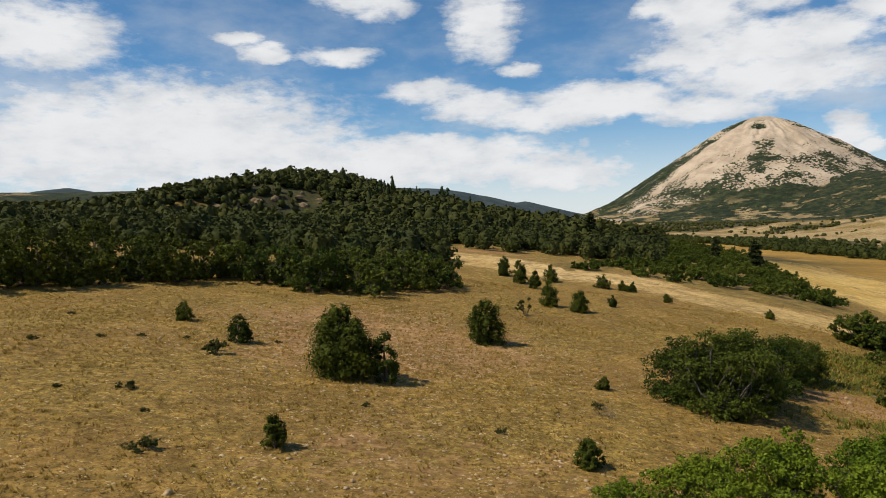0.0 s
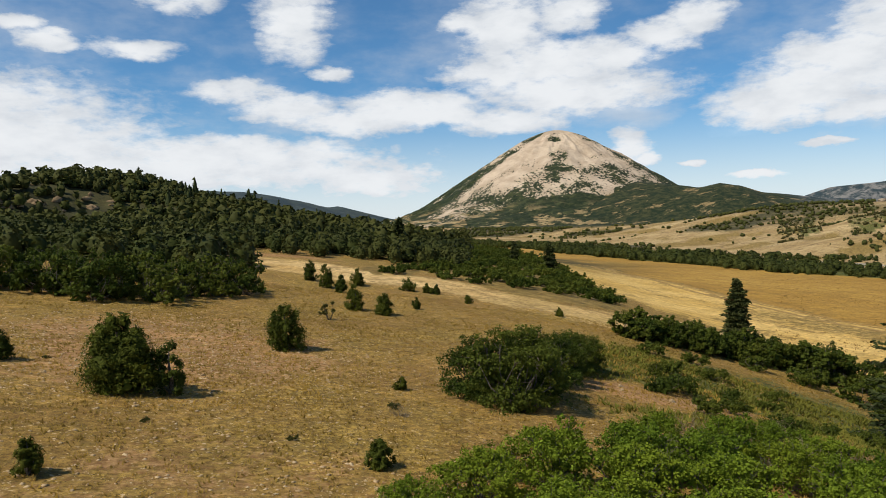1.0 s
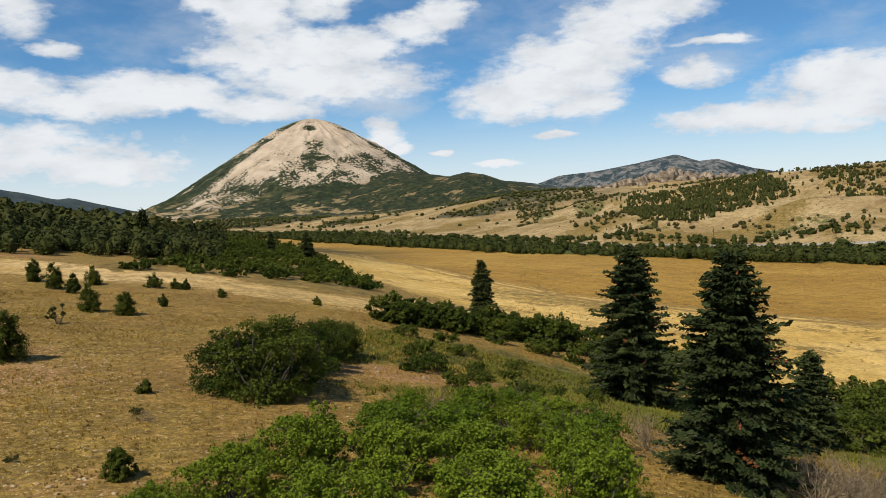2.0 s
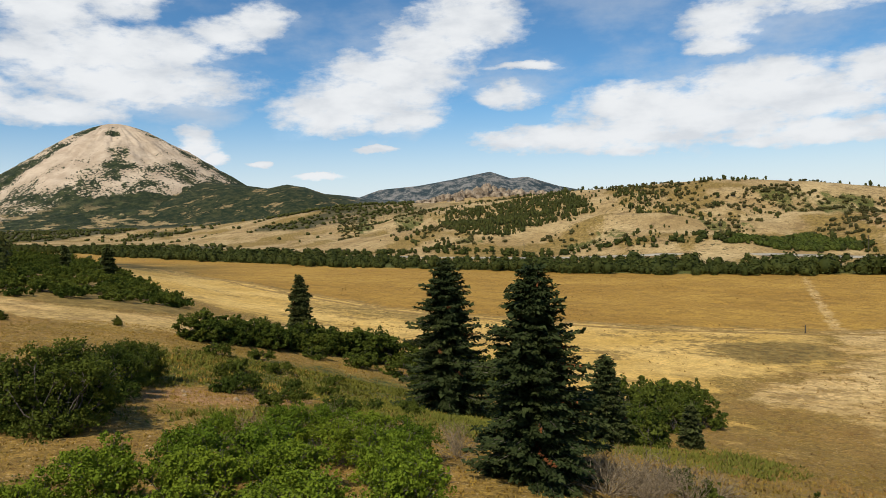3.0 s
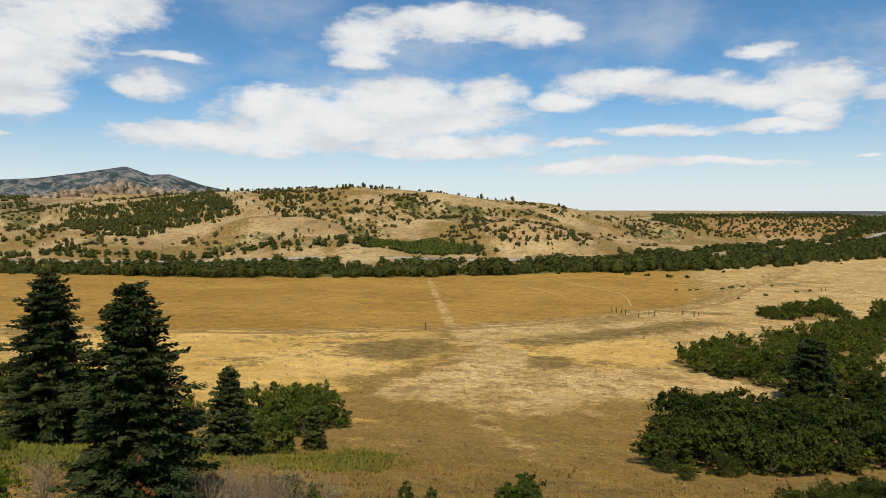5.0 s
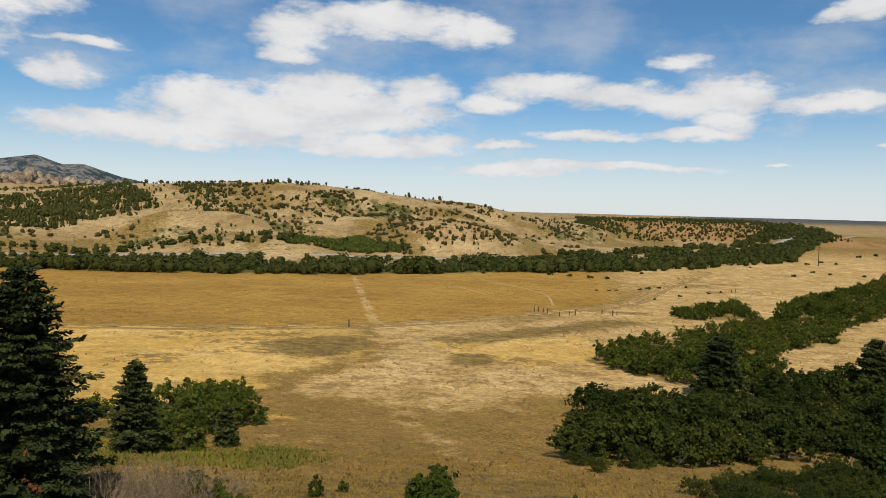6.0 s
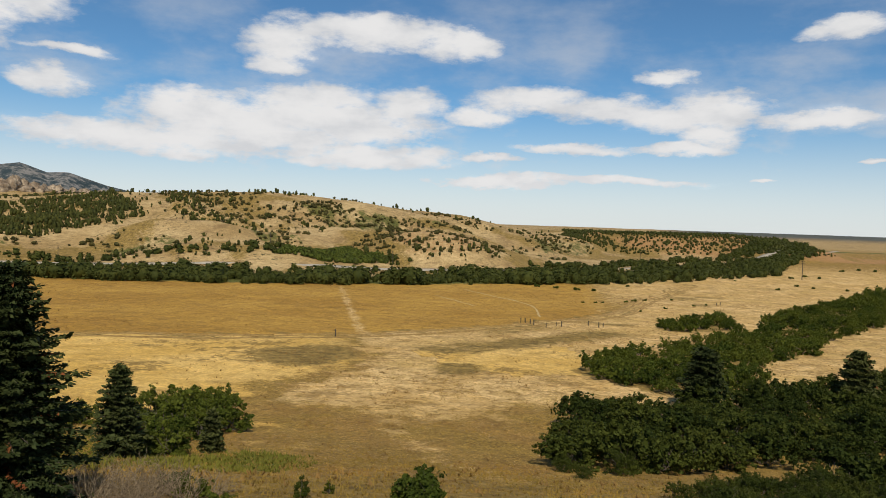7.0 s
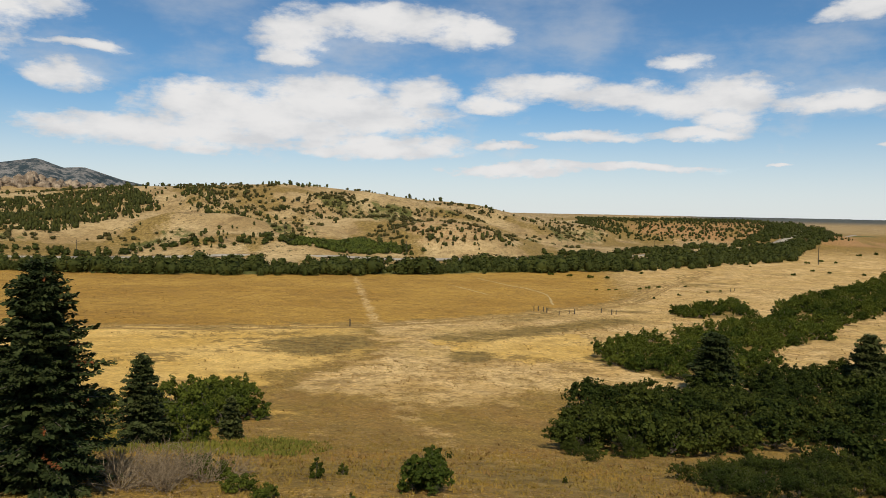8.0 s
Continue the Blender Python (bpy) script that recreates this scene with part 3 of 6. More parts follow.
def zones(x, y, z):
    """How much of each cover grows or lies at a place, and of the far haze colour."""
    out = {}
    far = np.hypot(x, y)
    bearing = np.degrees(np.arctan2(x, y))
    ragged = rough(x, y, 26, 4, 61)
    fine = rough(x, y, 6, 3, 67)
    track, _ = to_line(x, y, TRACK)
    side = np.interp(y, [-90, -30, 2, 37, 75, 120, 190, 420], [420, 245, 195, 155, 128, 118, 125, 165])
    stream = np.interp(y, [-480, -262, -152, -66, -32, 12, 80, 140, 205, 285, 372, 470, 690, 1400], [1300, 800, 550, 455, 418, 390, 350, 308, 288, 268, 264, 264, 288, 300])
    valley = step(-3, 3, x - side + 2 * ragged + 2 * fine) * step(12, 0, x - stream)
    out["hay"] = valley * step(-75, -20, y - 0.05 * x + 12 * ragged)
    out["straw"] = step(52, 70, x - 0.1 * np.maximum(y, 0) + 10 * ragged + 6 * fine) * step(3, -3, x - side) * step(-5, 12, y - np.interp(x, [50, 75, 91, 116, 154, 330], [8, 22, 27, 26, 38, 90]) + 9 * ragged + 6 * fine) * step(330, 200, y)
    south = step(2, -6, y - np.interp(x, [30, 50, 75, 91, 116, 154, 210], [4, 7, 22, 28, 28, 40, 34]) + 9 * ragged + 6 * fine) * step(-7, 9, x - np.interp(y, [-20, -10, 0, 8, 26], [94, 90, 79, 72, 70]) + 10 * ragged + 6 * fine)
    out["bare"] = np.maximum(south * (1 - out["hay"]) * step(900, 500, x) * (0.75 + 0.25 * fine), 0)
    golden = inside(x + 5 * ragged, y + 3 * fine, [(136, 19), (158, -10), (118, -15), (108, -1), (120, 12)])
    out["straw"] = np.maximum(out["straw"], 0.85 * golden)
    out["bare"] = np.where(golden, 0.3, 1.0) * out["bare"]
    out["bare"] = np.maximum(out["bare"], (0.45 + 0.18 * step(130, 160, x)) * step(2.6, 0.2, to_line(x, y, FOOTPATH)[0] + 1.2 * fine))
    out["bare"] = np.maximum(out["bare"], 0.9 * step(9, 4, to_line(x, y, DIRT_PATH)[0] + 3 * ragged))
    out["bare"] = np.maximum(out["bare"], 0.6 * step(5, 2, track + fine) * step(-0.1, 0.4, fine))
    out["sedge"] = np.maximum(step(1.35, 0.55, np.hypot((x - 120) / 17, (y - 36) / 10) + 0.4 * ragged) * 0.9, step(0.3, 0.55, rough(x, y, 34, 4, 73)) * south * 0.6)
    out["sedge"] = np.maximum(out["sedge"], 0.75 * step(1.4, 0.4, np.hypot((x - 115) / 8, (y - 9.5) / 5) + 0.4 * ragged + 0.3 * fine))
    out["sedge"] = np.maximum(out["sedge"], 0.8 * step(13, 1, to_line(x, y, [(138, 14, 0), (160, -3, 0), (184, -20, 0)])[0] + 3 * ragged + 2 * fine))
    out["sedge"] = np.maximum(out["sedge"], 0.6 * step(20, 32, x) * step(92, 62, x + 10 * ragged) * step(-0.25, 0.3, rough(x, y, 17, 4, 75)) * step(20, 8, y))
    out["sedge"] = np.maximum(out["sedge"], 0.8 * step(2.0, 0.6, np.abs(track - 3)) * step(-0.5, 0.3, fine))
    out["sedge"] = np.maximum(out["sedge"], 0.55 * step(16, 5, np.abs(x - side + 13)) * step(-0.3, 0.4, ragged))
    out["earth"] = 0.45 * step(0.0, 0.5, rough(x, y, 19, 4, 79)) * step(60, 35, far) * step(30, 5, x)
    out["earth"] = np.maximum(out["earth"], 0.6 * step(1.2, 0.4, np.hypot((x + 4) / 13, (y - 40) / 14) + 0.5 * ragged))
    out["earth"] = np.maximum(out["earth"], 0.95 * step(1.2, 0.6, np.hypot((x - 23) / 7, (y - 36) / 5) + 0.4 * ragged))
    out["earth"] = np.maximum(out["earth"], 0.7 * step(1.0, 0.5, np.hypot((x - 4) / 14, (y - 108) / 4) + 0.3 * ragged))
    out["herbs"] = step(1.1, 0.6, np.hypot((x - 35) / 19, (y - 37) / 18) + 0.35 * ragged) * (0.72 + 0.38 * fine)
    out["herbs"] = np.maximum(out["herbs"], 0.8 * step(1.0, 0.6, np.hypot((x - 42) / 7, (y - 15.5) / 5) + 0.3 * ragged))
    out["herbs"] = np.clip(np.maximum(out["herbs"], 0.85 * step(34, 20, np.abs(x - stream - 8))), 0, 1)
    for corners in OAK_BELT:
        out["sedge"] = np.maximum(out["sedge"], 0.75 * inside(x + 1.5 * fine, y + 1.5 * fine, corners))
    out["herbs"] = out["herbs"] * (1 - step(1.3, 0.8, np.hypot((x - 23) / 7, (y - 36) / 5) + 0.3 * ragged))
    out["upland"] = step(8, 45, x - stream + 10 * ragged) * step(-700, -300, y)
    out["sedge"] = np.maximum(out["sedge"], out["upland"] * step(-0.05, 0.2, rough(x, y, 38, 5, 151)) * 0.7)
    out["earth"] = np.maximum(out["earth"], 0.45 * step(75, 35, np.hypot(x - DOME[0], y - DOME[1]) + 20 * ragged))
    out["earth"] = np.maximum(out["earth"], 0.7 * step(125, 85, to_line(x, y, FLAT_HILL)[0]) * step(92, 95, bearing))
    for corners in EAST_SCRUB:
        out["herbs"] = np.maximum(out["herbs"], 0.7 * inside(x, y, corners) * step(-0.5, 0.2, fine))
    out["upland"] = np.maximum(out["upland"], step(1300, 1800, far) * 0.9)
    wooded, _ = to_line(x, y, WOODED_HILL)
    peak = np.hypot(x - PEAK[0], y - PEAK[1])
    out["forest"] = 0.9 * step(130, 60, wooded) * step(-0.3, 0.2, rough(x, y, 45, 4, 83) + 0.35)
    out["forest"] = np.maximum(out["forest"], step(1900, 1500, peak + 500 * rough(x, y, 300, 5, 89)))
    out["forest"] = np.maximum(out["forest"], step(300, 150, to_line(x, y, LEFT_RIDGE)[0]))
    out["forest"] = np.maximum(out["forest"], step(-0.04, 0.08, rough(x, y + 0.5 * x, 120, 5, 97)) * step(520, 700, far) * step(30, 90, x - stream) * step(52, 40, bearing) * step(5, 9, bearing) * 0.85)
    # where the painted haze blue goes: the far wooded ridges, then the far plain
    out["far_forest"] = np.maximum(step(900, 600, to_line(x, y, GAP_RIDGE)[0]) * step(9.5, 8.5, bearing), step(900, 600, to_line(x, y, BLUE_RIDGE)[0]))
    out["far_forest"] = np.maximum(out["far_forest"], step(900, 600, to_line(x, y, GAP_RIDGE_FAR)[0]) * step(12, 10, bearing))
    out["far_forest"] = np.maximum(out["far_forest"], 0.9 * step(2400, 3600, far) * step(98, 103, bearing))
    out["grey_rock"] = step(1100, 800, to_line(x, y, GREY_PEAK)[0]) * step(40, 42, bearing)
    return out


def make_ground():
    ring = np.concatenate([[0.01, 1.5], 3.0 * 1.0225 ** np.arange(0, 336)])
    ring = np.append(ring[ring < 4900], 4960.0)
    angle = np.radians(np.concatenate([np.arange(-40, 120, 0.34), np.arange(120, 320, 2.5)]))
    r, a = np.meshgrid(ring, angle, indexing="ij")
    x, y = r * np.sin(a), r * np.cos(a)
    z = ground_z(x, y)
    data = mesh_of("ground", np.stack([x, y, z], -1).reshape(-1, 3), grid_faces(len(ring), len(angle), True)[:, ::-1], GROUND, True)
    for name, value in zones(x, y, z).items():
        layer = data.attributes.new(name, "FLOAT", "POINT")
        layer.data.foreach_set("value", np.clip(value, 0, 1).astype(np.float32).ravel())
    return tagged(new("ground", data), "dry grassy spur, hay meadow and tan hills", "ground", kind="structure")


def make_mountain():
    m = Nodes("scree_and_forest", 0.95)
    high = m.tree.nodes.new("ShaderNodeSeparateXYZ")
    m.tree.links.new(m.place, high.inputs[0])
    up = high.outputs[2]
    scree = m.mix(m.ramp(m.noise(0.012, 7, 0.65), 0.35, 0.65), (0.47, 0.355, 0.245), (0.62, 0.485, 0.35))
    scree = m.mix(m.maths("MULTIPLY", m.ramp(m.noise(0.05, 6, 0.7), 0.5, 0.72), 0.45), scree, (0.33, 0.25, 0.18))
    wood = m.mix(m.ramp(m.noise(0.03, 7, 0.8), 0.42, 0.64), (0.014, 0.024, 0.010), (0.062, 0.070, 0.026))
    # trees thin out upward: whole woods low down, then groves, then single trees
    across = m.tree.nodes.new("ShaderNodeVectorMath")
    across.operation = "DOT_PRODUCT"
    away = Vector((PEAK[0], PEAK[1])).normalized()
    across.inputs[1].default_value = (away[1], -away[0], 0.0)
    m.tree.links.new(m.place, across.inputs[0])
    u = across.outputs["Value"]
    below = m.maths("SUBTRACT", PEAK[2] + 30.0, up)
    lean = m.maths("DIVIDE", u, below)
    level = m.maths("ADD", up, m.maths("MULTIPLY", m.maths("MAXIMUM", m.maths("MULTIPLY", u, -1.0), 0.0), 0.2))

    def stand_of_trees(u0, z0, wide, tall):
        """A grove on the open scree, 1 in its middle and 0 at its rim."""
        p = m.maths("DIVIDE", m.maths("SUBTRACT", u, u0), wide)
        q = m.maths("DIVIDE", m.maths("SUBTRACT", up, z0), tall)
        return m.ramp(m.maths("ADD", m.maths("MULTIPLY", p, p), m.maths("MULTIPLY", q, q)), 1.6, 0.1)

    grove = m.maths("MULTIPLY", m.maths("SUBTRACT", m.noise(0.007, 5, 0.6, stretch=(1, 1, 0.5)), 0.5), 1.1)
    single = m.maths("ADD", m.noise(0.075, 4, 0.65), grove)
    single = m.maths("ADD", single, m.ramp(lean, -1.12, -1.50, 0.0, 0.30))
    single = m.maths("ADD", single, m.ramp(lean, 1.25, 1.70, 0.0, 0.26))
    for u0, z0, wide, tall, more in ((10.0, 395.0, 70.0, 75.0, 0.20), (-12.0, 478.0, 40.0, 20.0, 0.26), (-95.0, 300.0, 150.0, 50.0, 0.10), (130.0, 290.0, 190.0, 36.0, 0.12)):
        single = m.maths("ADD", single, m.maths("MULTIPLY", stand_of_trees(u0, z0, wide, tall), more))
    edge = m.maths("SUBTRACT", single, m.ramp(level, 165.0, 430.0, 0.42, 0.74))
    low = m.maths("SUBTRACT", m.maths("ADD", m.noise(0.006, 6, 0.65), m.maths("MULTIPLY", m.noise(0.04, 4, 0.6), 0.25)), m.ramp(m.maths("ADD", level, m.maths("MULTIPLY", m.maths("ABSOLUTE", u), 0.05)), 50.0, 245.0, 0.1, 1.0))
    trees = m.maths("MAXIMUM", m.ramp(edge, 0.0, 0.04), m.ramp(low, -0.02, 0.04))
    glade = m.mix(m.ramp(m.noise(0.02, 5, 0.65), 0.35, 0.65), (0.27, 0.185, 0.085), (0.42, 0.31, 0.155))
    open_ = m.maths("MULTIPLY", m.ramp(up, 130.0, 40.0), m.ramp(m.noise(0.009, 7, 0.75, stretch=(1, 1, 3)), 0.52, 0.56))
    wood = m.mix(open_, wood, glade)
    m.colour(m.mix(trees, scree, wood))
    m.bump(m.noise(0.05, 7, 0.75), 0.8, 10.0)
    ring = 8 + np.arange(0, 150) ** 1.25 * 3.0
    angle = np.radians(np.arange(0, 360, 0.95))
    r, a = np.meshgrid(ring, angle, indexing="ij")
    x, y = PEAK[0] + r * np.cos(a), PEAK[1] + r * np.sin(a)
    z = mountain_z(x, y) + 5 - 16 * step(1150, 1500, r)
    keep = np.hypot(x, y) < 4950
    faces = grid_faces(len(ring), len(angle), True)
    faces = faces[keep.reshape(-1)[faces].all(1)]
    top = len(ring) * len(angle)
    verts = np.concatenate([np.stack([x, y, z], -1).reshape(-1, 3), [[PEAK[0], PEAK[1], PEAK[2] + 1]]])
    k = np.arange(len(angle))
    cap = np.stack([k, (k + 1) % len(angle), np.full(len(angle), top)], -1)[:, ::-1]
    data = mesh_of("mountain", verts, [faces[:, ::-1], cap[:, ::-1]], m.mat, True)
    return tagged(new("mountain", data), "bare pale scree cone with dark forest on its foot", "mountain", kind="structure")


def make_road():
    asphalt = plain_material("worn_asphalt", (0.30, 0.265, 0.21), (0.40, 0.36, 0.29), 0.4)
    wide = 3.6
    line = np.array([p[:2] for p in ROAD], float)
    s = np.concatenate([[0], np.cumsum(np.hypot(*np.diff(line, axis=0).T))])
    t = np.arange(0, s[-1], 6.0)
    cx, cy = np.interp(t, s, line[:, 0]), np.interp(t, s, line[:, 1])
    k = np.hanning(41) / np.hanning(41).sum()
    cx, cy = np.convolve(np.pad(cx, 20, mode="edge"), k, "valid"), np.convolve(np.pad(cy, 20, mode="edge"), k, "valid")
    dx, dy = np.gradient(cx), np.gradient(cy)
    n = np.hypot(dx, dy)
    nx, ny = dy / n, -dx / n
    z = np.convolve(np.pad(ground_z(cx, cy), 8, mode="edge"), np.ones(17) / 17, "valid") + 0.35
    rows = []
    for off, drop in ((-wide - 1.5, -0.8), (-wide, -0.05), (-wide, 0.0), (wide, 0.0), (wide, -0.05), (wide + 1.5, -0.8)):
        rows.append(np.stack([cx + nx * off, cy + ny * off, z + drop], -1))
    verts = np.stack(rows, 1).reshape(-1, 3)
    return tagged(new("road", mesh_of("road", verts, grid_faces(len(cx), 6, False), asphalt)), "grey asphalt highway on a low bank", "road", kind="structure")


make_ground()
make_mountain()
make_road()


def make_ruts():
    """The wheel ruts of the farm track across the meadow, and two old ruts in the hay."""
    soil = plain_material("rut_soil", (0.25, 0.150, 0.046), (0.40, 0.26, 0.088), 0.8, 0.95, 0.02)
    pale = plain_material("pale_rut", (0.42, 0.29, 0.11), (0.55, 0.41, 0.2), 0.8, 0.95, 0.02)
    old = [(335, 30, 0), (300, 16, 0), (262, -3, 0), (218, -5, 0)]
    old2 = [(288, 37, 0), (250, 17, 0)]
    for line, offsets, width, material in ((TRACK, (-1.1, 1.1, 4.6, 5.8), 0.8, soil), (old, (0.0,), 0.6, pale), (old2, (0.0,), 0.6, pale)):
        pts = np.array([p[:2] for p in line], float)
        s = np.concatenate([[0], np.cumsum(np.hypot(*np.diff(pts, axis=0).T))])
        t = np.arange(0, s[-1], 1.6)
        cx, cy = np.interp(t, s, pts[:, 0]), np.interp(t, s, pts[:, 1])
        if len(t) > 60:
            k = np.hanning(25) / np.hanning(25).sum()
            cx, cy = np.convolve(np.pad(cx, 12, mode="edge"), k, "valid"), np.convolve(np.pad(cy, 12, mode="edge"), k, "valid")
        dx, dy = np.gradient(cx), np.gradient(cy)
        n = np.hypot(dx, dy)
        for off in offsets:
            wob = 0.5 * rough(cx, cy, 9, 3, 171)
            w = width * (0.55 + 0.45 * rough(cx, cy, 7, 3, 173 + int(off * 10)))
            rows = []
            for side, lift in ((-1, 0.02), (-0.5, 0.1), (0.5, 0.1), (1, 0.02)):
                px, py = cx + dy / n * (off + wob + side * w), cy - dx / n * (off + wob + side * w)
                rows.append(np.stack([px, py, ground_z(px, py) + lift], -1))
            data = mesh_of("wheel_rut", np.stack(rows, 1).reshape(-1, 3), grid_faces(len(cx), 4, False), material)
            tagged(new("wheel_rut", data), "worn earth wheel rut through the dry meadow", "track", kind="structure")


make_ruts()


# ---------------------------------------------------------------- plants
def part(name, data, parent, label=""):
    ob = new(name, data)
    ob.parent = parent
    return tagged(ob, label)


def tube(points, radii, sides=5):
    """A tapered limb along points: its vertices and quads."""
    points = np.asarray(points, float)
    way = np.gradient(points, axis=0)
    way /= np.linalg.norm(way, axis=1)[:, None] + 1e-9
    a = np.cross(way, [0.31, 0.17, 0.93] if abs(way[0, 2]) < 0.9 else [1.0, 0.2, 0.1])
    a /= np.linalg.norm(a, axis=1)[:, None] + 1e-9
    b = np.cross(way, a)
    t = np.linspace(0, 2 * math.pi, sides, endpoint=False)
    ring = a[:, None] * np.cos(t)[None, :, None] + b[:, None] * np.sin(t)[None, :, None]
    return (points[:, None] + ring * np.asarray(radii)[:, None, None]).reshape(-1, 3), grid_faces(len(points), sides, True)


class Heap:
    """Gathers many small pieces into one mesh."""

    def __init__(self):
        self.verts, self.quads, self.tris, self.n = [], [], [], 0

    def add(self, verts, quads=None, tris=None):
        if quads is not None and len(quads):
            self.quads.append(np.asarray(quads) + self.n)
        if tris is not None and len(tris):
            self.tris.append(np.asarray(tris) + self.n)
        self.verts.append(np.asarray(verts, float))
        self.n += len(verts)

    def mesh(self, name, material, smooth=False):
        blocks = [np.concatenate(b) for b in (self.quads, self.tris) if b]
        return mesh_of(name, np.concatenate(self.verts), blocks, material, smooth)


def sprigs(rng, centres, normals, length, width, bend=0.25, jitter=0.8):
    """A folded leaf spray of four corners at each centre."""
    n = len(centres)
    normals = normals + rng.normal(0, jitter, (n, 3))
    normals /= np.linalg.norm(normals, axis=1)[:, None] + 1e-9
    along = np.cross(normals, rng.normal(0, 1, (n, 3)))
    along /= np.linalg.norm(along, axis=1)[:, None] + 1e-9
    across = np.cross(normals, along)
    size = rng.uniform(0.6, 1.25, (n, 1))
    l, w = along * length * size * 0.5, across * width * size * 0.5
    lift = normals * bend * length * size * rng.uniform(-1, 1, (n, 1))
    v = np.stack([centres - l, centres + w + lift, centres + l * rng.uniform(0.8, 1.2, (n, 1)), centres - w + lift], 1)
    return v.reshape(-1, 3), np.arange(4 * n).reshape(n, 4)


def lobes_of(rng, width, height, count, low=0.12, squat=0.75, skirt=0.0):
    """The round clumps that make up a crown."""
    out = []
    for k in range(count):
        a, r = rng.uniform(0, 2 * math.pi), math.sqrt(rng.uniform(0, 1)) * 0.40 * width
        size = rng.uniform(0.11, 0.23) * width
        room = height * (1 - 0.45 * (r / (0.5 * width)) ** 2)
        z = low * height + size * 0.5 + max(room - size * squat - low * height - size * 0.5, 0.1 * size) * rng.uniform(0, 1) ** 0.7
        if rng.uniform() < skirt:
            z = size * squat * rng.uniform(0.55, 0.9)
        out.append((r * math.cos(a), r * math.sin(a), z, size))
    return out


def crown_points(rng, lobes, n, squat=0.8):
    weight = np.array([l[3] ** 2 for l in lobes])
    # leaves gather in small bunches at the twig ends, with gaps between them
    bunches = max(12, n // 26)
    pick = rng.choice(len(lobes), bunches, p=weight / weight.sum())
    l = np.array(lobes)[pick]
    d = rng.normal(0, 1, (bunches, 3))
    d /= np.linalg.norm(d, axis=1)[:, None]
    d[:, 2] = np.where(d[:, 2] < -0.45, -d[:, 2], d[:, 2])
    c = l[:, :3] + d * l[:, 3:4] * rng.uniform(0.55, 1.12, (bunches, 1)) * np.array([1, 1, squat])
    own = rng.integers(0, bunches, n)
    wide = l[own, 3:4] * rng.uniform(0.20, 0.36, (bunches, 1))[own]
    e = rng.normal(0, 1, (n, 3))
    e /= np.linalg.norm(e, axis=1)[:, None]
    p = c[own] + e * wide * rng.uniform(0.35, 1.05, (n, 1)) * np.array([1, 1, 0.8])
    return p, d[own] * 0.5 + e * 0.8


def limbs(rng, heap, lobes, stem, twigs=2):
    """Stems that rise from the root to each clump, and twigs in it."""
    for x, y, z, size in lobes:
        foot = np.array([rng.normal(0, 0.12), rng.normal(0, 0.12), -0.15])
        top = np.array([x, y, z])
        mid = foot + (top - foot) * 0.5 + rng.normal(0, 0.12 * np.linalg.norm(top), 3) * [1, 1, 0.3]
        heap.add(*tube([foot, foot * 0.6 + mid * 0.4, mid, mid * 0.4 + top * 0.6, top], [stem, stem * 0.85, stem * 0.65, stem * 0.45, stem * 0.25]))
        for k in range(twigs):
            d = rng.normal(0, 1, 3)
            d[2] = abs(d[2])
            d *= size * 1.05 / np.linalg.norm(d)
            heap.add(*tube([top * 0.7 + mid * 0.3, top + d * 0.5 + rng.normal(0, 0.05, 3), top + d], [stem * 0.35, stem * 0.22, stem * 0.08], 4))


def shrub(name, seed, width, height, clumps, leaves, leaf, material, label, category, group="", stem=0.035, squat=0.8, twigs=2, low=0.1, skirt=0.12):
    """A bushy plant: an Empty at its root with stems and a crown of leaf sprays."""
    rng = np.random.default_rng(seed)
    root = new(name)
    lobes = lobes_of(rng, width, height, clumps, low, squat, skirt)
    wood, green = Heap(), Heap()
    limbs(rng, wood, lobes, stem, twigs)
    p, d = crown_points(rng, lobes, leaves, squat)
    p[:, 2] = np.maximum(p[:, 2], 0.04)
    green.add(*sprigs(rng, p, d + [0, 0, 0.35], leaf, leaf * 0.72))
    # the thick of the foliage inside each clump
    core = np.repeat(np.array(lobes), 36, 0)
    q = core[:, :3] + rng.normal(0, 0.21, (len(core), 3)) * core[:, 3:4] * [1, 1, squat]
    q[:, 2] = np.maximum(q[:, 2], 0.15)
    green.add(*sprigs(rng, q, rng.normal(0, 1, (len(core), 3)), leaf * 1.5, leaf * 1.2, 0.3))
    tagged(part("branchwork", wood.mesh("branchwork", BARK), root), "twisted grey branches", kind="stuff")
    part("crown", green.mesh("crown", material), root)
    return tagged(root, label, category, group)


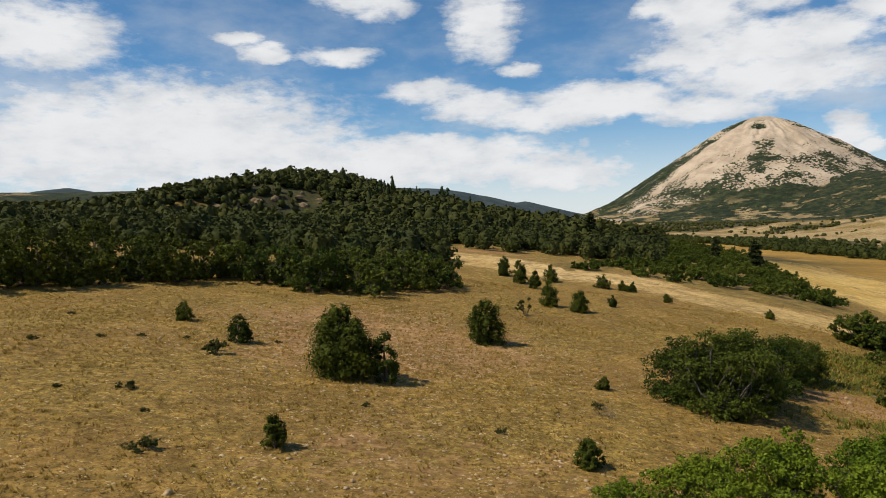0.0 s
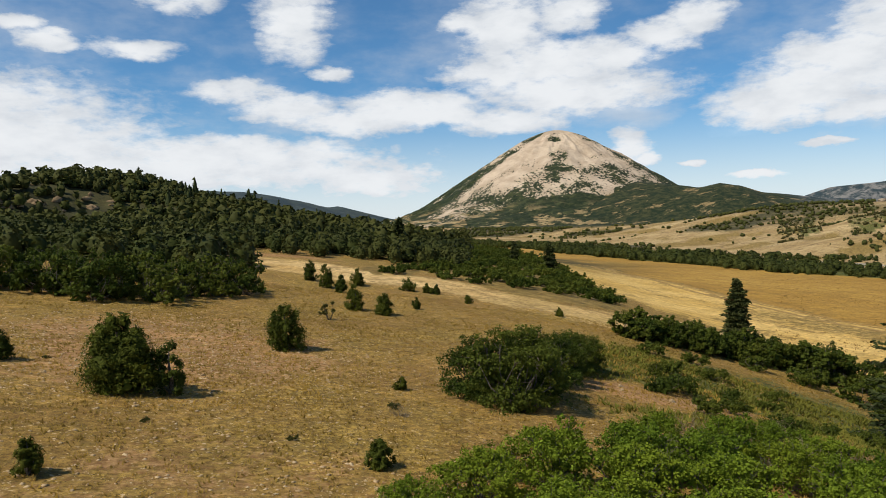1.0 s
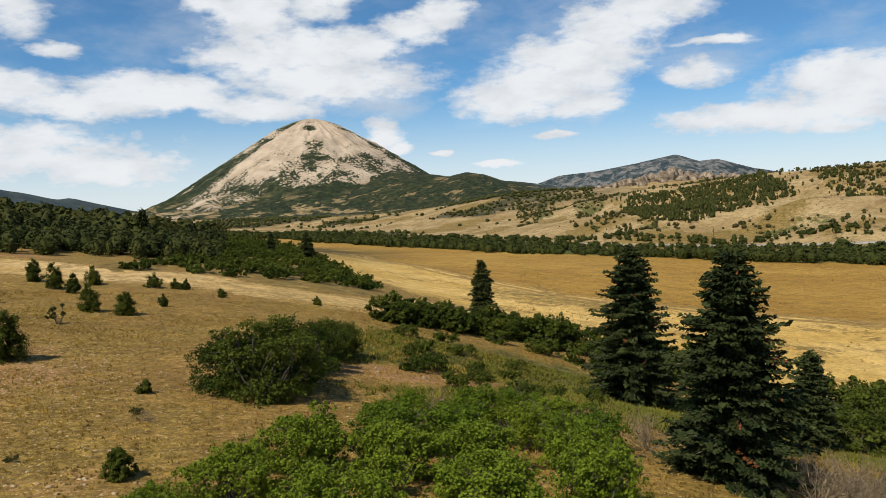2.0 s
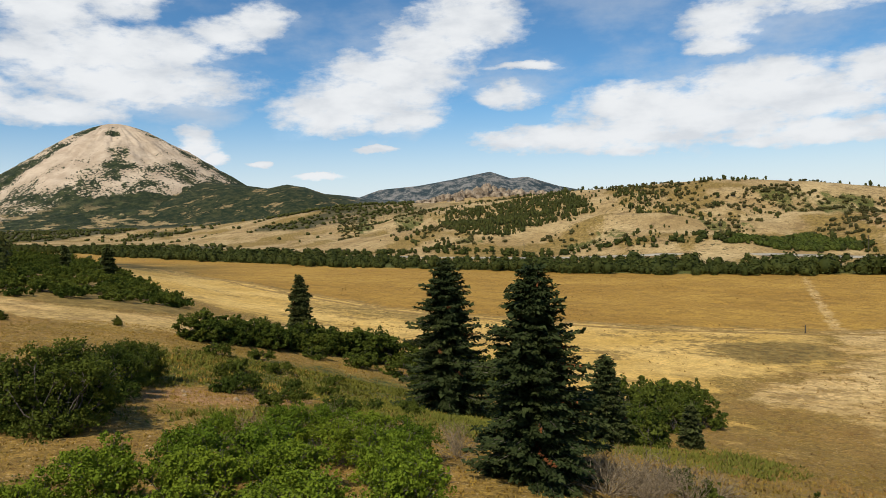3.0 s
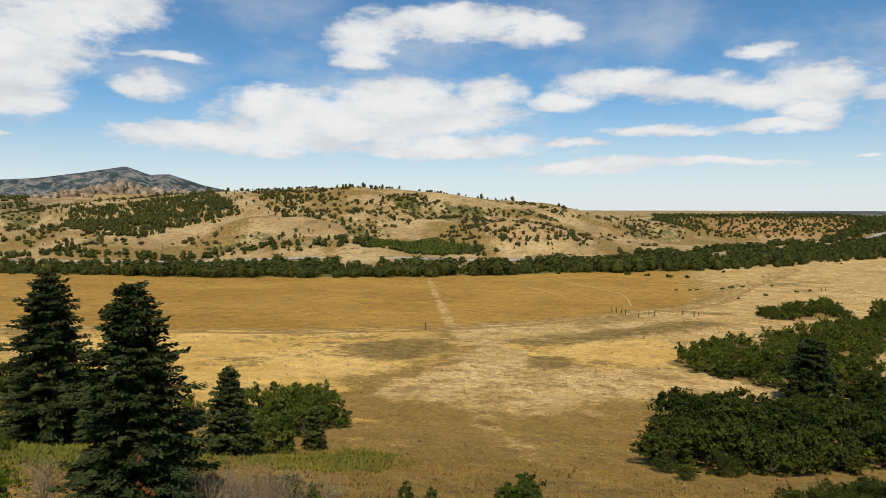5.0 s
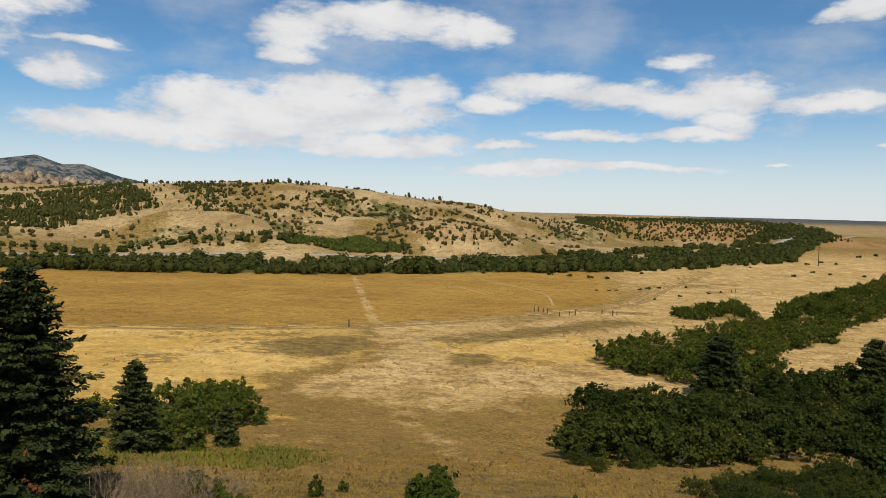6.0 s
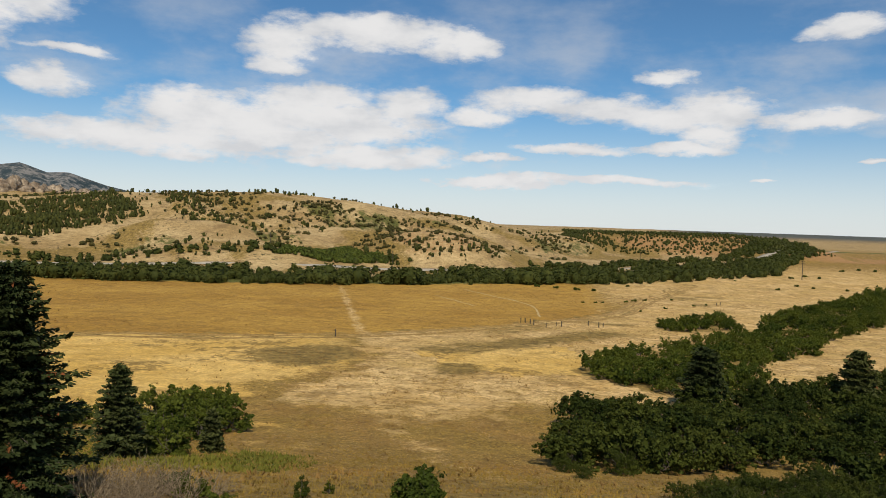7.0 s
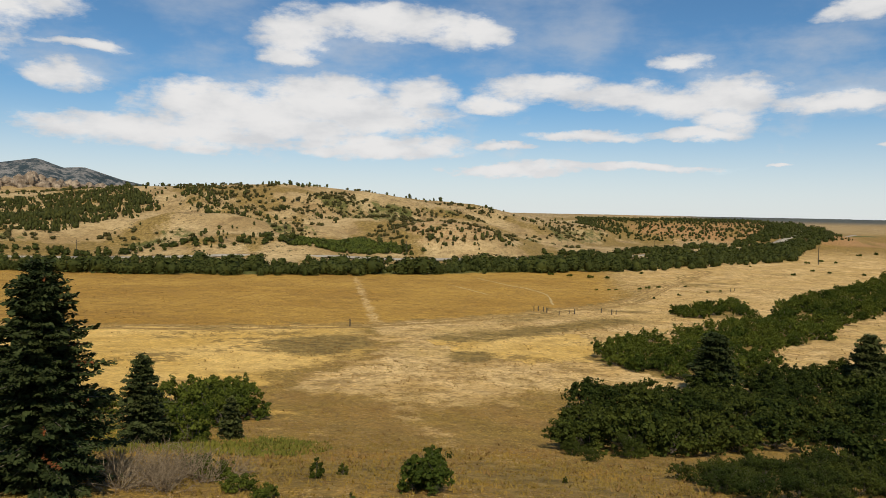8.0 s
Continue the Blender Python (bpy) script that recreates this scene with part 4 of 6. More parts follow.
def juniper(name, seed, width, height, leaves, leaf, label, group="", material=None, lean=0.0):
    """A dense, pointed evergreen bush with upswept sprays."""
    rng = np.random.default_rng(seed)
    root = new(name)
    wood, green = Heap(), Heap()
    spires = [(0.0, 0.0, height, 0.5 * width)]
    for k in range(5):
        a, r = rng.uniform(0, 2 * math.pi), rng.uniform(0.12, 0.3) * width
        spires.append((r * math.cos(a), r * math.sin(a), height * rng.uniform(0.5, 0.85), rng.uniform(0.22, 0.34) * width))
    wood.add(*tube([(0, 0, -0.2), (0.02, 0, height * 0.3), (lean * 0.5, 0.03, height * 0.62), (lean, 0, height * 0.93)], [0.05 * width, 0.04 * width, 0.025 * width, 0.006]))
    for x, y, h, r in spires[1:]:
        wood.add(*tube([(0, 0, 0.05), (x * 0.6, y * 0.6, h * 0.3), (x, y, h * 0.85)], [0.025 * width, 0.018 * width, 0.005], 4))
    share = np.array([s[2] * s[3] for s in spires])
    bunches = max(40, leaves // 46)
    pick = rng.choice(len(spires), bunches, p=share / share.sum())
    s = np.array(spires)[pick]
    t = rng.uniform(0, 1, bunches) ** 0.85
    a = rng.uniform(0, 2 * math.pi, bunches)
    bulge = np.sqrt(np.clip(1 - (t - 0.2) ** 2 / 0.66, 0.0, 1)) * np.where(t < 0.2, 0.8 + t, 1.0) * (1 - 0.25 * t)
    r = s[:, 3] * bulge * rng.uniform(0.45, 1.0, bunches)
    c = np.stack([s[:, 0] + r * np.cos(a) + lean * t, s[:, 1] + r * np.sin(a), 0.06 + s[:, 2] * t * 0.96], -1)
    own = rng.integers(0, bunches, leaves)
    e = rng.normal(0, 1, (leaves, 3))
    e /= np.linalg.norm(e, axis=1)[:, None]
    wide = width * rng.uniform(0.07, 0.125, (bunches, 1))[own]
    p = c[own] + e * wide * rng.uniform(0.3, 1.0, (leaves, 1)) * [1, 1, 1.35]
    p[:, 2] = np.maximum(p[:, 2], 0.03)
    d = np.stack([np.cos(a), np.sin(a), 0.4 + t], -1)[own] * 0.5 + e * 0.7
    green.add(*sprigs(rng, p, d, leaf * 1.15, leaf * 0.45, 0.3, 0.4))
    green.add(*sprigs(rng, np.repeat(c, 5, 0) * [0.8, 0.8, 1] + rng.normal(0, 0.03 * width, (5 * bunches, 3)), rng.normal(0, 1, (5 * bunches, 3)), width * 0.11, width * 0.075, 0.3))
    part("trunk", wood.mesh("trunk", BARK), root, "short grey-brown trunk")
    part("crown", green.mesh("crown", material or JUNIPER_LEAF), root)
    return tagged(root, label, "bush", group)


def fir(name, seed, height, spread, label, spacing=0.30, spray=0.30, group="", taper=0.56):
    """A conifer with drooping whorls of flat needle sprays."""
    rng = np.random.default_rng(seed)
    root = new(name)
    wood, green, dry = Heap(), Heap(), Heap()
    steps = np.linspace(0, 1, 12)
    sway = rng.normal(0, 0.012 * height, (12, 2)).cumsum(0) * 0.25
    axis = np.stack([sway[:, 0], sway[:, 1], steps * height - 0.3], -1)
    wood.add(*tube(axis, 0.022 * height * (1 - steps * 0.97) + 0.01, 8))
    z = 0.05 * height
    while z < height * 0.985:
        k = z / height
        reach = spread * (1 - k) ** taper * (0.90 + 0.14 * math.sin(z * 5.1 + seed) + rng.normal(0, 0.05)) + 0.08
        reach *= 1.0 if k > 0.14 else 0.80 + 1.43 * k
        turn = rng.uniform(0, 7)
        cx, cy = np.interp(k, steps, axis[:, 0]), np.interp(k, steps, axis[:, 1])
        count = int(7 + 4.5 * (1 - k))
        for b in range(count):
            a = turn + 2 * math.pi * b / count + rng.normal(0, 0.25)
            zb = z + rng.uniform(-0.8, 0.8) * spacing
            l = reach * rng.uniform(0.68, 1.12)
            if rng.uniform() < 0.12:
                l *= rng.uniform(0.4, 0.75)
            out = np.array([math.cos(a), math.sin(a), 0.0])
            side = np.array([-out[1], out[0], 0.0])
            n = max(2, int(l / (spray * 0.36)))
            t = np.linspace(0.14, 1, n)
            rise = (0.34 * k - 0.10) * l
            drop = lambda q: rise * q - 0.20 * l * q * q + 0.13 * l * q ** 4
            line = np.array([cx, cy, zb]) + out * (t * l)[:, None] + np.array([0, 0, 1.0]) * drop(t)[:, None]
            wood.add(*tube(line[[0, n // 2, -1]] if n > 2 else line, np.linspace(0.012 + 0.008 * l, 0.004, 3 if n > 2 else 2), 4))
            width = spray * (0.55 + 1.35 * np.sin(np.clip(t, 0, 1) * 2.6) * min(1.2, l))
            for sgn in (-1.0, -0.5, 0.0, 0.5, 1.0):
                c = line + side * (sgn * width * 0.62)[:, None] + rng.normal(0, 0.16 * spray, (n, 3)) + [0, 0, 0.02 - 0.10 * spray * abs(sgn)]
                tip = out * 0.8 + side * sgn * 0.8
                tip = tip / np.linalg.norm(tip)
                wide = np.cross(tip, [0, 0, 1.0])
                up = np.array([0, 0, 1.0])
                size = (spray * rng.uniform(0.7, 1.2, n))[:, None]
                tilt = rng.normal(0, 0.40, n)[:, None]
                e = c + tip * size * 0.58 + up * size * (tilt * 0.55 - 0.10)
                q = np.stack([c - tip * size * 0.38, c + wide * size * 0.25 + up * size * tilt * 0.5, e, c - wide * size * 0.25 - up * size * tilt * 0.4], 1)
                target = dry if (rng.uniform() < 0.003) else green
                target.add(q.reshape(-1, 3), np.arange(4 * n).reshape(n, 4))
        heart = 16
        ang, rad = rng.uniform(0, 2 * math.pi, heart), reach * rng.uniform(0.12, 0.62, heart)
        mid = np.stack([cx + rad * np.cos(ang), cy + rad * np.sin(ang), z + rng.normal(0, 0.6 * spacing, heart) - 0.10 * rad], -1)
        green.add(*sprigs(rng, mid, np.stack([np.cos(ang), np.sin(ang), 0.9 + 0 * ang], -1), min(0.34 * reach, 2.2 * spray) + 0.05, min(0.26 * reach, 1.7 * spray) + 0.04, 0.2, 0.5))
        z += spacing * rng.uniform(0.75, 1.2) * (0.7 + 0.5 * (1 - k))
    part("trunk", wood.mesh("trunk", BARK), root, "grey bark trunk with thin boughs")
    part("crown", green.mesh("crown", FIR_NEEDLE), root, "layered dark green needle sprays")
    if dry.n:
        part("dead_sprays", dry.mesh("dead_sprays", RUST_NEEDLE), root, "rust-brown dead needles")
    return tagged(root, label, "tree", group)


def ground_at(x, y):
    return float(ground_z(np.array([x]), np.array([y]))[0])


def stand(x, y, turn=0.0, scale=1.0, tall=1.0, sink=0.05):
    """The pose of a thing that stands on the ground."""
    return pose(x, y, ground_at(x, y) - sink, 0, 0, turn) @ Matrix.Diagonal((scale, scale, scale * tall, 1))


def settle(ob, m):
    ob.matrix_world = m
    return ob


RUST_NEEDLE = leaf_material("rust_needles", (0.10, 0.035, 0.015), (0.20, 0.08, 0.03), 0.1)


def plant_from(prototypes, places, rng):
    """Sets copies of the prototypes on the ground at (x, y, scale)."""
    used = set()
    for i, (x, y, s) in enumerate(places):
        ob = prototypes[int(rng.integers(len(prototypes)))] if i >= len(prototypes) else prototypes[i]
        m = stand(x, y, rng.uniform(0, 360), s, rng.uniform(0.9, 1.12))
        if ob.name in used:
            copy_thing(ob, m)
        else:
            used.add(ob.name)
            settle(ob, m)


# ---------------------------------------------------------------- far woods
def far_tree(rng, kind, n=19, leaf=0.33):
    """A small tree one metre high for the far woods: a lumpy core under leaf sprays."""
    heap = Heap()
    if kind == "pine":
        rows, cols = 5, 6
        t = np.linspace(0.08, 1.0, rows)
        r = 0.24 * (1 - t) ** 0.8 + 0.01
    else:
        rows, cols = 5, 6
        t = np.linspace(0.06, 0.88, rows)
        r = (0.50 if kind == "oak" else 0.40) * np.sqrt(np.clip(1 - ((t - 0.42) / 0.52) ** 2, 0.02, 1)) * 0.64
    a = np.linspace(0, 2 * math.pi, cols, endpoint=False)
    wob = rng.uniform(0.72, 1.12, (rows, cols))
    v = np.stack([r[:, None] * np.cos(a) * wob, r[:, None] * np.sin(a) * wob, t[:, None] + rng.normal(0, 0.03, (rows, cols))], -1).reshape(-1, 3)
    heap.add(v, grid_faces(rows, cols, True))
    heap.add(v[-cols:], None, np.stack([np.zeros(cols - 2, int), np.arange(1, cols - 1), np.arange(2, cols)], -1))
    k = rng.uniform(0.05, 1, n)
    q = rng.uniform(0, 2 * math.pi, n)
    rad = np.interp(k, t, r) * rng.uniform(0.95, 1.55, n)
    p = np.stack([rad * np.cos(q), rad * np.sin(q), np.minimum(k, 0.98 if kind == "pine" else 0.94)], -1)
    d = np.stack([np.cos(q), np.sin(q), 0.6 + 0 * q], -1)
    size = 0.2 if kind == "pine" else leaf
    heap.add(*sprigs(rng, p, d, size, size * 0.75, 0.3, 0.7))
    if kind != "oak":
        heap.add(*tube([(0, 0, -0.12), (0.01, 0, 0.3)], [0.035, 0.025], 3))
    return np.concatenate(heap.verts), np.concatenate(heap.quads), np.concatenate(heap.tris)


def woods(name, xs, ys, sizes, kind, material, label, category, seed, squash=1.0, sprays=19, leaf=0.33):
    """Many trees as one object, each turned and sized in its own way."""
    rng = np.random.default_rng(seed)
    models = [far_tree(rng, kind, sprays, leaf) for _ in range(5)]
    zs = ground_z(xs, ys)
    heap = Heap()
    pick = rng.integers(0, 5, len(xs))
    for i, (v, quads, tris) in enumerate(models):
        at = np.nonzero(pick == i)[0]
        if not len(at):
            continue
        a = rng.uniform(0, 2 * math.pi, len(at))
        w = sizes[at] * rng.uniform(0.8, 1.25, len(at)) * squash
        h = sizes[at] * rng.uniform(0.85, 1.15, len(at))
        x = (v[:, 0] * np.cos(a)[:, None] - v[:, 1] * np.sin(a)[:, None]) * w[:, None] + xs[at][:, None]
        y = (v[:, 0] * np.sin(a)[:, None] + v[:, 1] * np.cos(a)[:, None]) * w[:, None] + ys[at][:, None]
        z = v[:, 2] * h[:, None] + zs[at][:, None]
        shift = (np.arange(len(at)) * len(v))[:, None, None]
        heap.add(np.stack([x, y, z], -1).reshape(-1, 3), (quads[None] + shift).reshape(-1, 4), (tris[None] + shift).reshape(-1, 3))
    return tagged(new(name, heap.mesh(name, material)), label, category, kind="stuff")


def sown(rng, n, azimuths, distances, keep):
    """Random places in a sector, even over the ground, where keep(x, y) is above a random number."""
    a = np.radians(rng.uniform(*azimuths, n))
    d = np.sqrt(rng.uniform(distances[0] ** 2, distances[1] ** 2, n))
    x, y = d * np.sin(a), d * np.cos(a)
    ok = rng.uniform(0, 1, n) < keep(x, y)
    return x[ok], y[ok]


HILL_TRACK = [(-60, 176, 0), (-32, 179, 0), (-20, 177, 0), (-12, 184, 0), (6, 194, 0), (20, 205, 0)]
WOOD_LEAF = leaf_material("pinyon_needles", (0.013, 0.022, 0.007), (0.068, 0.080, 0.022), 0.1)
SCRUB_LEAF = leaf_material("scrub_leaf", (0.020, 0.031, 0.007), (0.066, 0.081, 0.020), 0.15)
BRIGHT_SCRUB = leaf_material("willow_leaf", (0.034, 0.056, 0.010), (0.085, 0.115, 0.024), 0.15)
HILL_SCRUB = leaf_material("hill_scrub_leaf", (0.024, 0.030, 0.010), (0.080, 0.078, 0.028), 0.1)
PINE_LEAF = leaf_material("pine_needles", (0.018, 0.030, 0.012), (0.050, 0.066, 0.022), 0.1)


def make_woods():
    rng = np.random.default_rng(5)
    # the wooded hill to the north-west
    def on_hill(x, y):
        d, _ = to_line(x, y, WOODED_HILL)
        clear = step(0.22, 0.02, rough(x, y, 42, 4, 121)) * 0.82 + 0.18
        clear = clear * (1 - 0.9 * step(5, 3, to_line(x, y, HILL_TRACK)[0]))
        crest = np.interp(np.degrees(np.arctan2(x, y)), [-45, -32, -15, -3, 5, 12], [380, 345, 303, 268, 300, 345])
        return step(260, 150, d) * step(8, 0, np.hypot(x, y) - crest) * clear * np.maximum(step(112, 135, y + 0.3 * x), step(74, 84, y + 0.3 * x) * step(2, -8, x))
    x, y = sown(rng, 10500, (-44, 17), (62, 345), on_hill)
    some = rng.uniform(0, 1, len(x)) < 0.5
    near = np.hypot(x, y) < 165
    for mask, kind, lo, hi, name, material, label, wide in ((near & some, "juniper", 2.0, 4.0, "near_pinyon_wood", WOOD_LEAF, "dense dark green pinyons behind the crest", 1.35),
                                                            (near & ~some, "oak", 1.6, 3.0, "near_oak_scrub", SCRUB_LEAF, "green scrub oak behind the crest", 1.6)):
        woods(name, x[mask], y[mask], rng.uniform(lo, hi, mask.sum()), kind, material, label, "woodland", 20, wide, 105, 0.14)
    x, y, some = x[~near], y[~near], some[~near]
    woods("pinyon_wood", x[some], y[some], rng.uniform(2.0, 4.4, some.sum()), "juniper", WOOD_LEAF, "dense dark green pinyon and juniper wood", "woodland", 11, 1.35, 13)
    woods("oak_scrub", x[~some], y[~some], rng.uniform(1.6, 3.2, (~some).sum()), "oak", SCRUB_LEAF, "green scrub oak between the pinyons", "woodland", 12, 1.6, 16)
    # pines along the crest
    k = rng.uniform(0, 1, 150)
    line = np.array([p[:2] for p in WOODED_HILL[8:]])
    s = np.linspace(0, 1, len(line))
    px, py = np.interp(k, s, line[:, 0]) + rng.normal(0, 7, 150), np.interp(k, s, line[:, 1]) + rng.normal(0, 9, 150)
    woods("crest_pines", px, py, rng.uniform(2.8, 6.6, 150), "pine", PINE_LEAF, "dark pointed pines on the crest", "woodland", 13)
    # cottonwood and willow along the stream
    def by_stream(x, y):
        d, _ = to_line(x, y, STREAM)
        wide = 24 + 9 * rough(x, y, 60, 2, 131)
        return step(wide + 4, wide - 4, d) * step(-0.85, -0.5, rough(x, y, 35, 2, 133)) * step(1250, 600, np.hypot(x, y))
    x, y = sown(rng, 46000, (8, 112), (280, 1250), by_stream)
    d, _ = to_line(x, y, ROAD)
    ok = d > 8
    x, y = x[ok], y[ok]
    tall = 3.0 + 4.4 * np.clip(0.45 + rough(x, y, 30, 3, 137) * 1.4, 0, 1)
    woods("stream_trees", x, y, tall * rng.uniform(0.7, 1.15, len(x)), "oak", SCRUB_LEAF, "dark green cottonwood and willow along the stream", "woodland", 14, 1.5, 84, 0.145)
    # brush on both banks of the road, and the green field of young willow behind it
    x, y = sown(rng, 26000, (20, 112), (300, 900), lambda x, y: step(34, 22, to_line(x, y, ROAD)[0]) * step(-0.30, 0.0, rough(x, y, 50, 3, 139)) * 0.8)
    d, _ = to_line(x, y, ROAD)
    ok = d > 11
    woods("roadside_brush", x[ok], y[ok], rng.uniform(1.4, 4.2, ok.sum()) * np.interp(y[ok], [-120, 20], [1.5, 1.0]), "oak", SCRUB_LEAF, "green brush beside the highway", "woodland", 17, 1.5, 34, 0.25)
    x, y = rng.uniform(405, 480, 2000), rng.uniform(80, 155, 2000)
    ok = inside(x, y, GREEN_FIELD)
    woods("willow_field", x[ok], y[ok], rng.uniform(1.6, 3.2, ok.sum()), "oak", BRIGHT_SCRUB, "low bright green willow thicket", "woodland", 18, 1.4, 30, 0.26)
    # pinyons on the east hills: thick in the hollow, in groves on the crest, thin on the flanks
    def on_east(x, y):
        up = ground_z(x, y)
        bearing = np.degrees(np.arctan2(x, y))
        d = np.hypot(x, y)
        thick = step(0.16, 0.24, rough(x, y, 60, 5, 141)) * 0.55
        thick = np.maximum(thick, 0.6 * inside(x, y, HOLLOW_WOOD))
        thick = np.maximum(thick, 0.65 * inside(x, y, EAST_GROVE) * step(-0.25, 0.15, rough(x, y, 32, 3, 143)))
        crest, _ = to_line(x, y, EAST_HILL)
        thick = np.maximum(thick, 0.25 * step(45, 10, crest) * step(-0.1, 0.3, rough(x, y, 60, 3, 144)))
        flat, _ = to_line(x, y, FLAT_HILL)
        thick = np.maximum(thick, (0.5 + 0.4 * step(99, 106, bearing)) * step(120, 60, flat) * step(91, 94, bearing))
        return step(-2, 4, up) * (0.004 + 0.8 * thick)
    x, y = sown(rng, 19000, (40, 113), (410, 960), on_east)
    d, _ = to_line(x, y, ROAD)
    ok = d > 14
    hx, hy = rng.uniform(410, 590, 4200), rng.uniform(280, 470, 4200)
    in_hollow = inside(hx, hy, HOLLOW_WOOD) & (rough(hx, hy, 30, 3, 147) > -0.5)
    gx, gy = rng.uniform(465, 615, 900), rng.uniform(188, 325, 900)
    in_grove = inside(gx, gy, EAST_GROVE) & (rough(gx, gy, 26, 3, 149) > 0.08)
    fk, fo = rng.uniform(0, 1, 3400), rng.uniform(-105, 25, 3400)
    line = np.array([p[:2] for p in FLAT_HILL[1:]])
    s = np.linspace(0, 1, len(line))
    fx, fy = np.interp(fk, s, line[:, 0]), np.interp(fk, s, line[:, 1])
    out = 1 + fo / np.hypot(fx, fy)
    keep = rng.uniform(0, 1, 3400) < np.clip(0.35 + step(-40, 10, fo) + step(0.6, 0.9, fk) + step(0.15, 0.0, fk), 0, 1)
    fx, fy = (fx * out)[keep], (fy * out)[keep]
    x, y = np.concatenate([x[ok], hx[in_hollow], gx[in_grove]]), np.concatenate([y[ok], hy[in_hollow], gy[in_grove]])
    woods("flat_hill_scrub", fx, fy, rng.uniform(1.4, 3.2, len(fx)), "oak", WOOD_LEAF, "low dark scrub on the flat hill", "woodland", 21, 1.5, 10)
    woods("hill_pinyons", x, y, 1.2 + 3.2 * rng.uniform(0, 1, len(x)) ** 1.8, "juniper", WOOD_LEAF, "dark pinyons in groves on the tan hillside", "woodland", 15, 1.25, 7)
    xs, ys = [], []
    for corners in EAST_SCRUB:
        c = np.array(corners)
        n = int(0.09 * np.ptp(c[:, 0]) * np.ptp(c[:, 1])) // 4
        x, y = rng.uniform(c[:, 0].min(), c[:, 0].max(), n), rng.uniform(c[:, 1].min(), c[:, 1].max(), n)
        ok = inside(x, y, corners) & (rough(x, y, 24, 3, 145) > -0.25)
        xs.append(x[ok])
        ys.append(y[ok])
    # low brown and green brush over the rocky dome and the near foot of the hill
    a, r = rng.uniform(0, 2 * math.pi, 260), 55 * np.sqrt(rng.uniform(0, 1, 260))
    xs.append(DOME[0] + r * np.cos(a))
    ys.append(DOME[1] + r * np.sin(a))
    ex, ey = sown(rng, 13000, (46, 96), (430, 860), lambda x, y: step(0.16, 0.26, rough(x, y, 44, 5, 153)) * step(0, 6, ground_z(x, y)) * 0.5)
    x, y = np.concatenate(xs + [ex]), np.concatenate(ys + [ey])
    woods("hill_scrub", x, y, rng.uniform(1.1, 2.7, len(x)), "oak", HILL_SCRUB, "olive scrub oak bands across the hillside", "woodland", 19, 1.8, 12)
    # scrub and forest patches on the foothills
    def on_foot(x, y):
        thick = step(-0.06, 0.08, rough(x, y + 0.5 * x, 120, 5, 97))
        return step(40, 80, to_line(x, y, STREAM)[0]) * (0.02 + 0.8 * thick)
    x, y = sown(rng, 15000, (8, 46), (520, 2300), on_foot)
    woods("foothill_scrub", x, y, rng.uniform(2.0, 4.4, len(x)) * np.interp(np.hypot(x, y), [520, 1600], [0.8, 1.5]), "oak", WOOD_LEAF, "dark scrub in bands across the foothills", "woodland", 16, 1.9, 5)


make_woods()


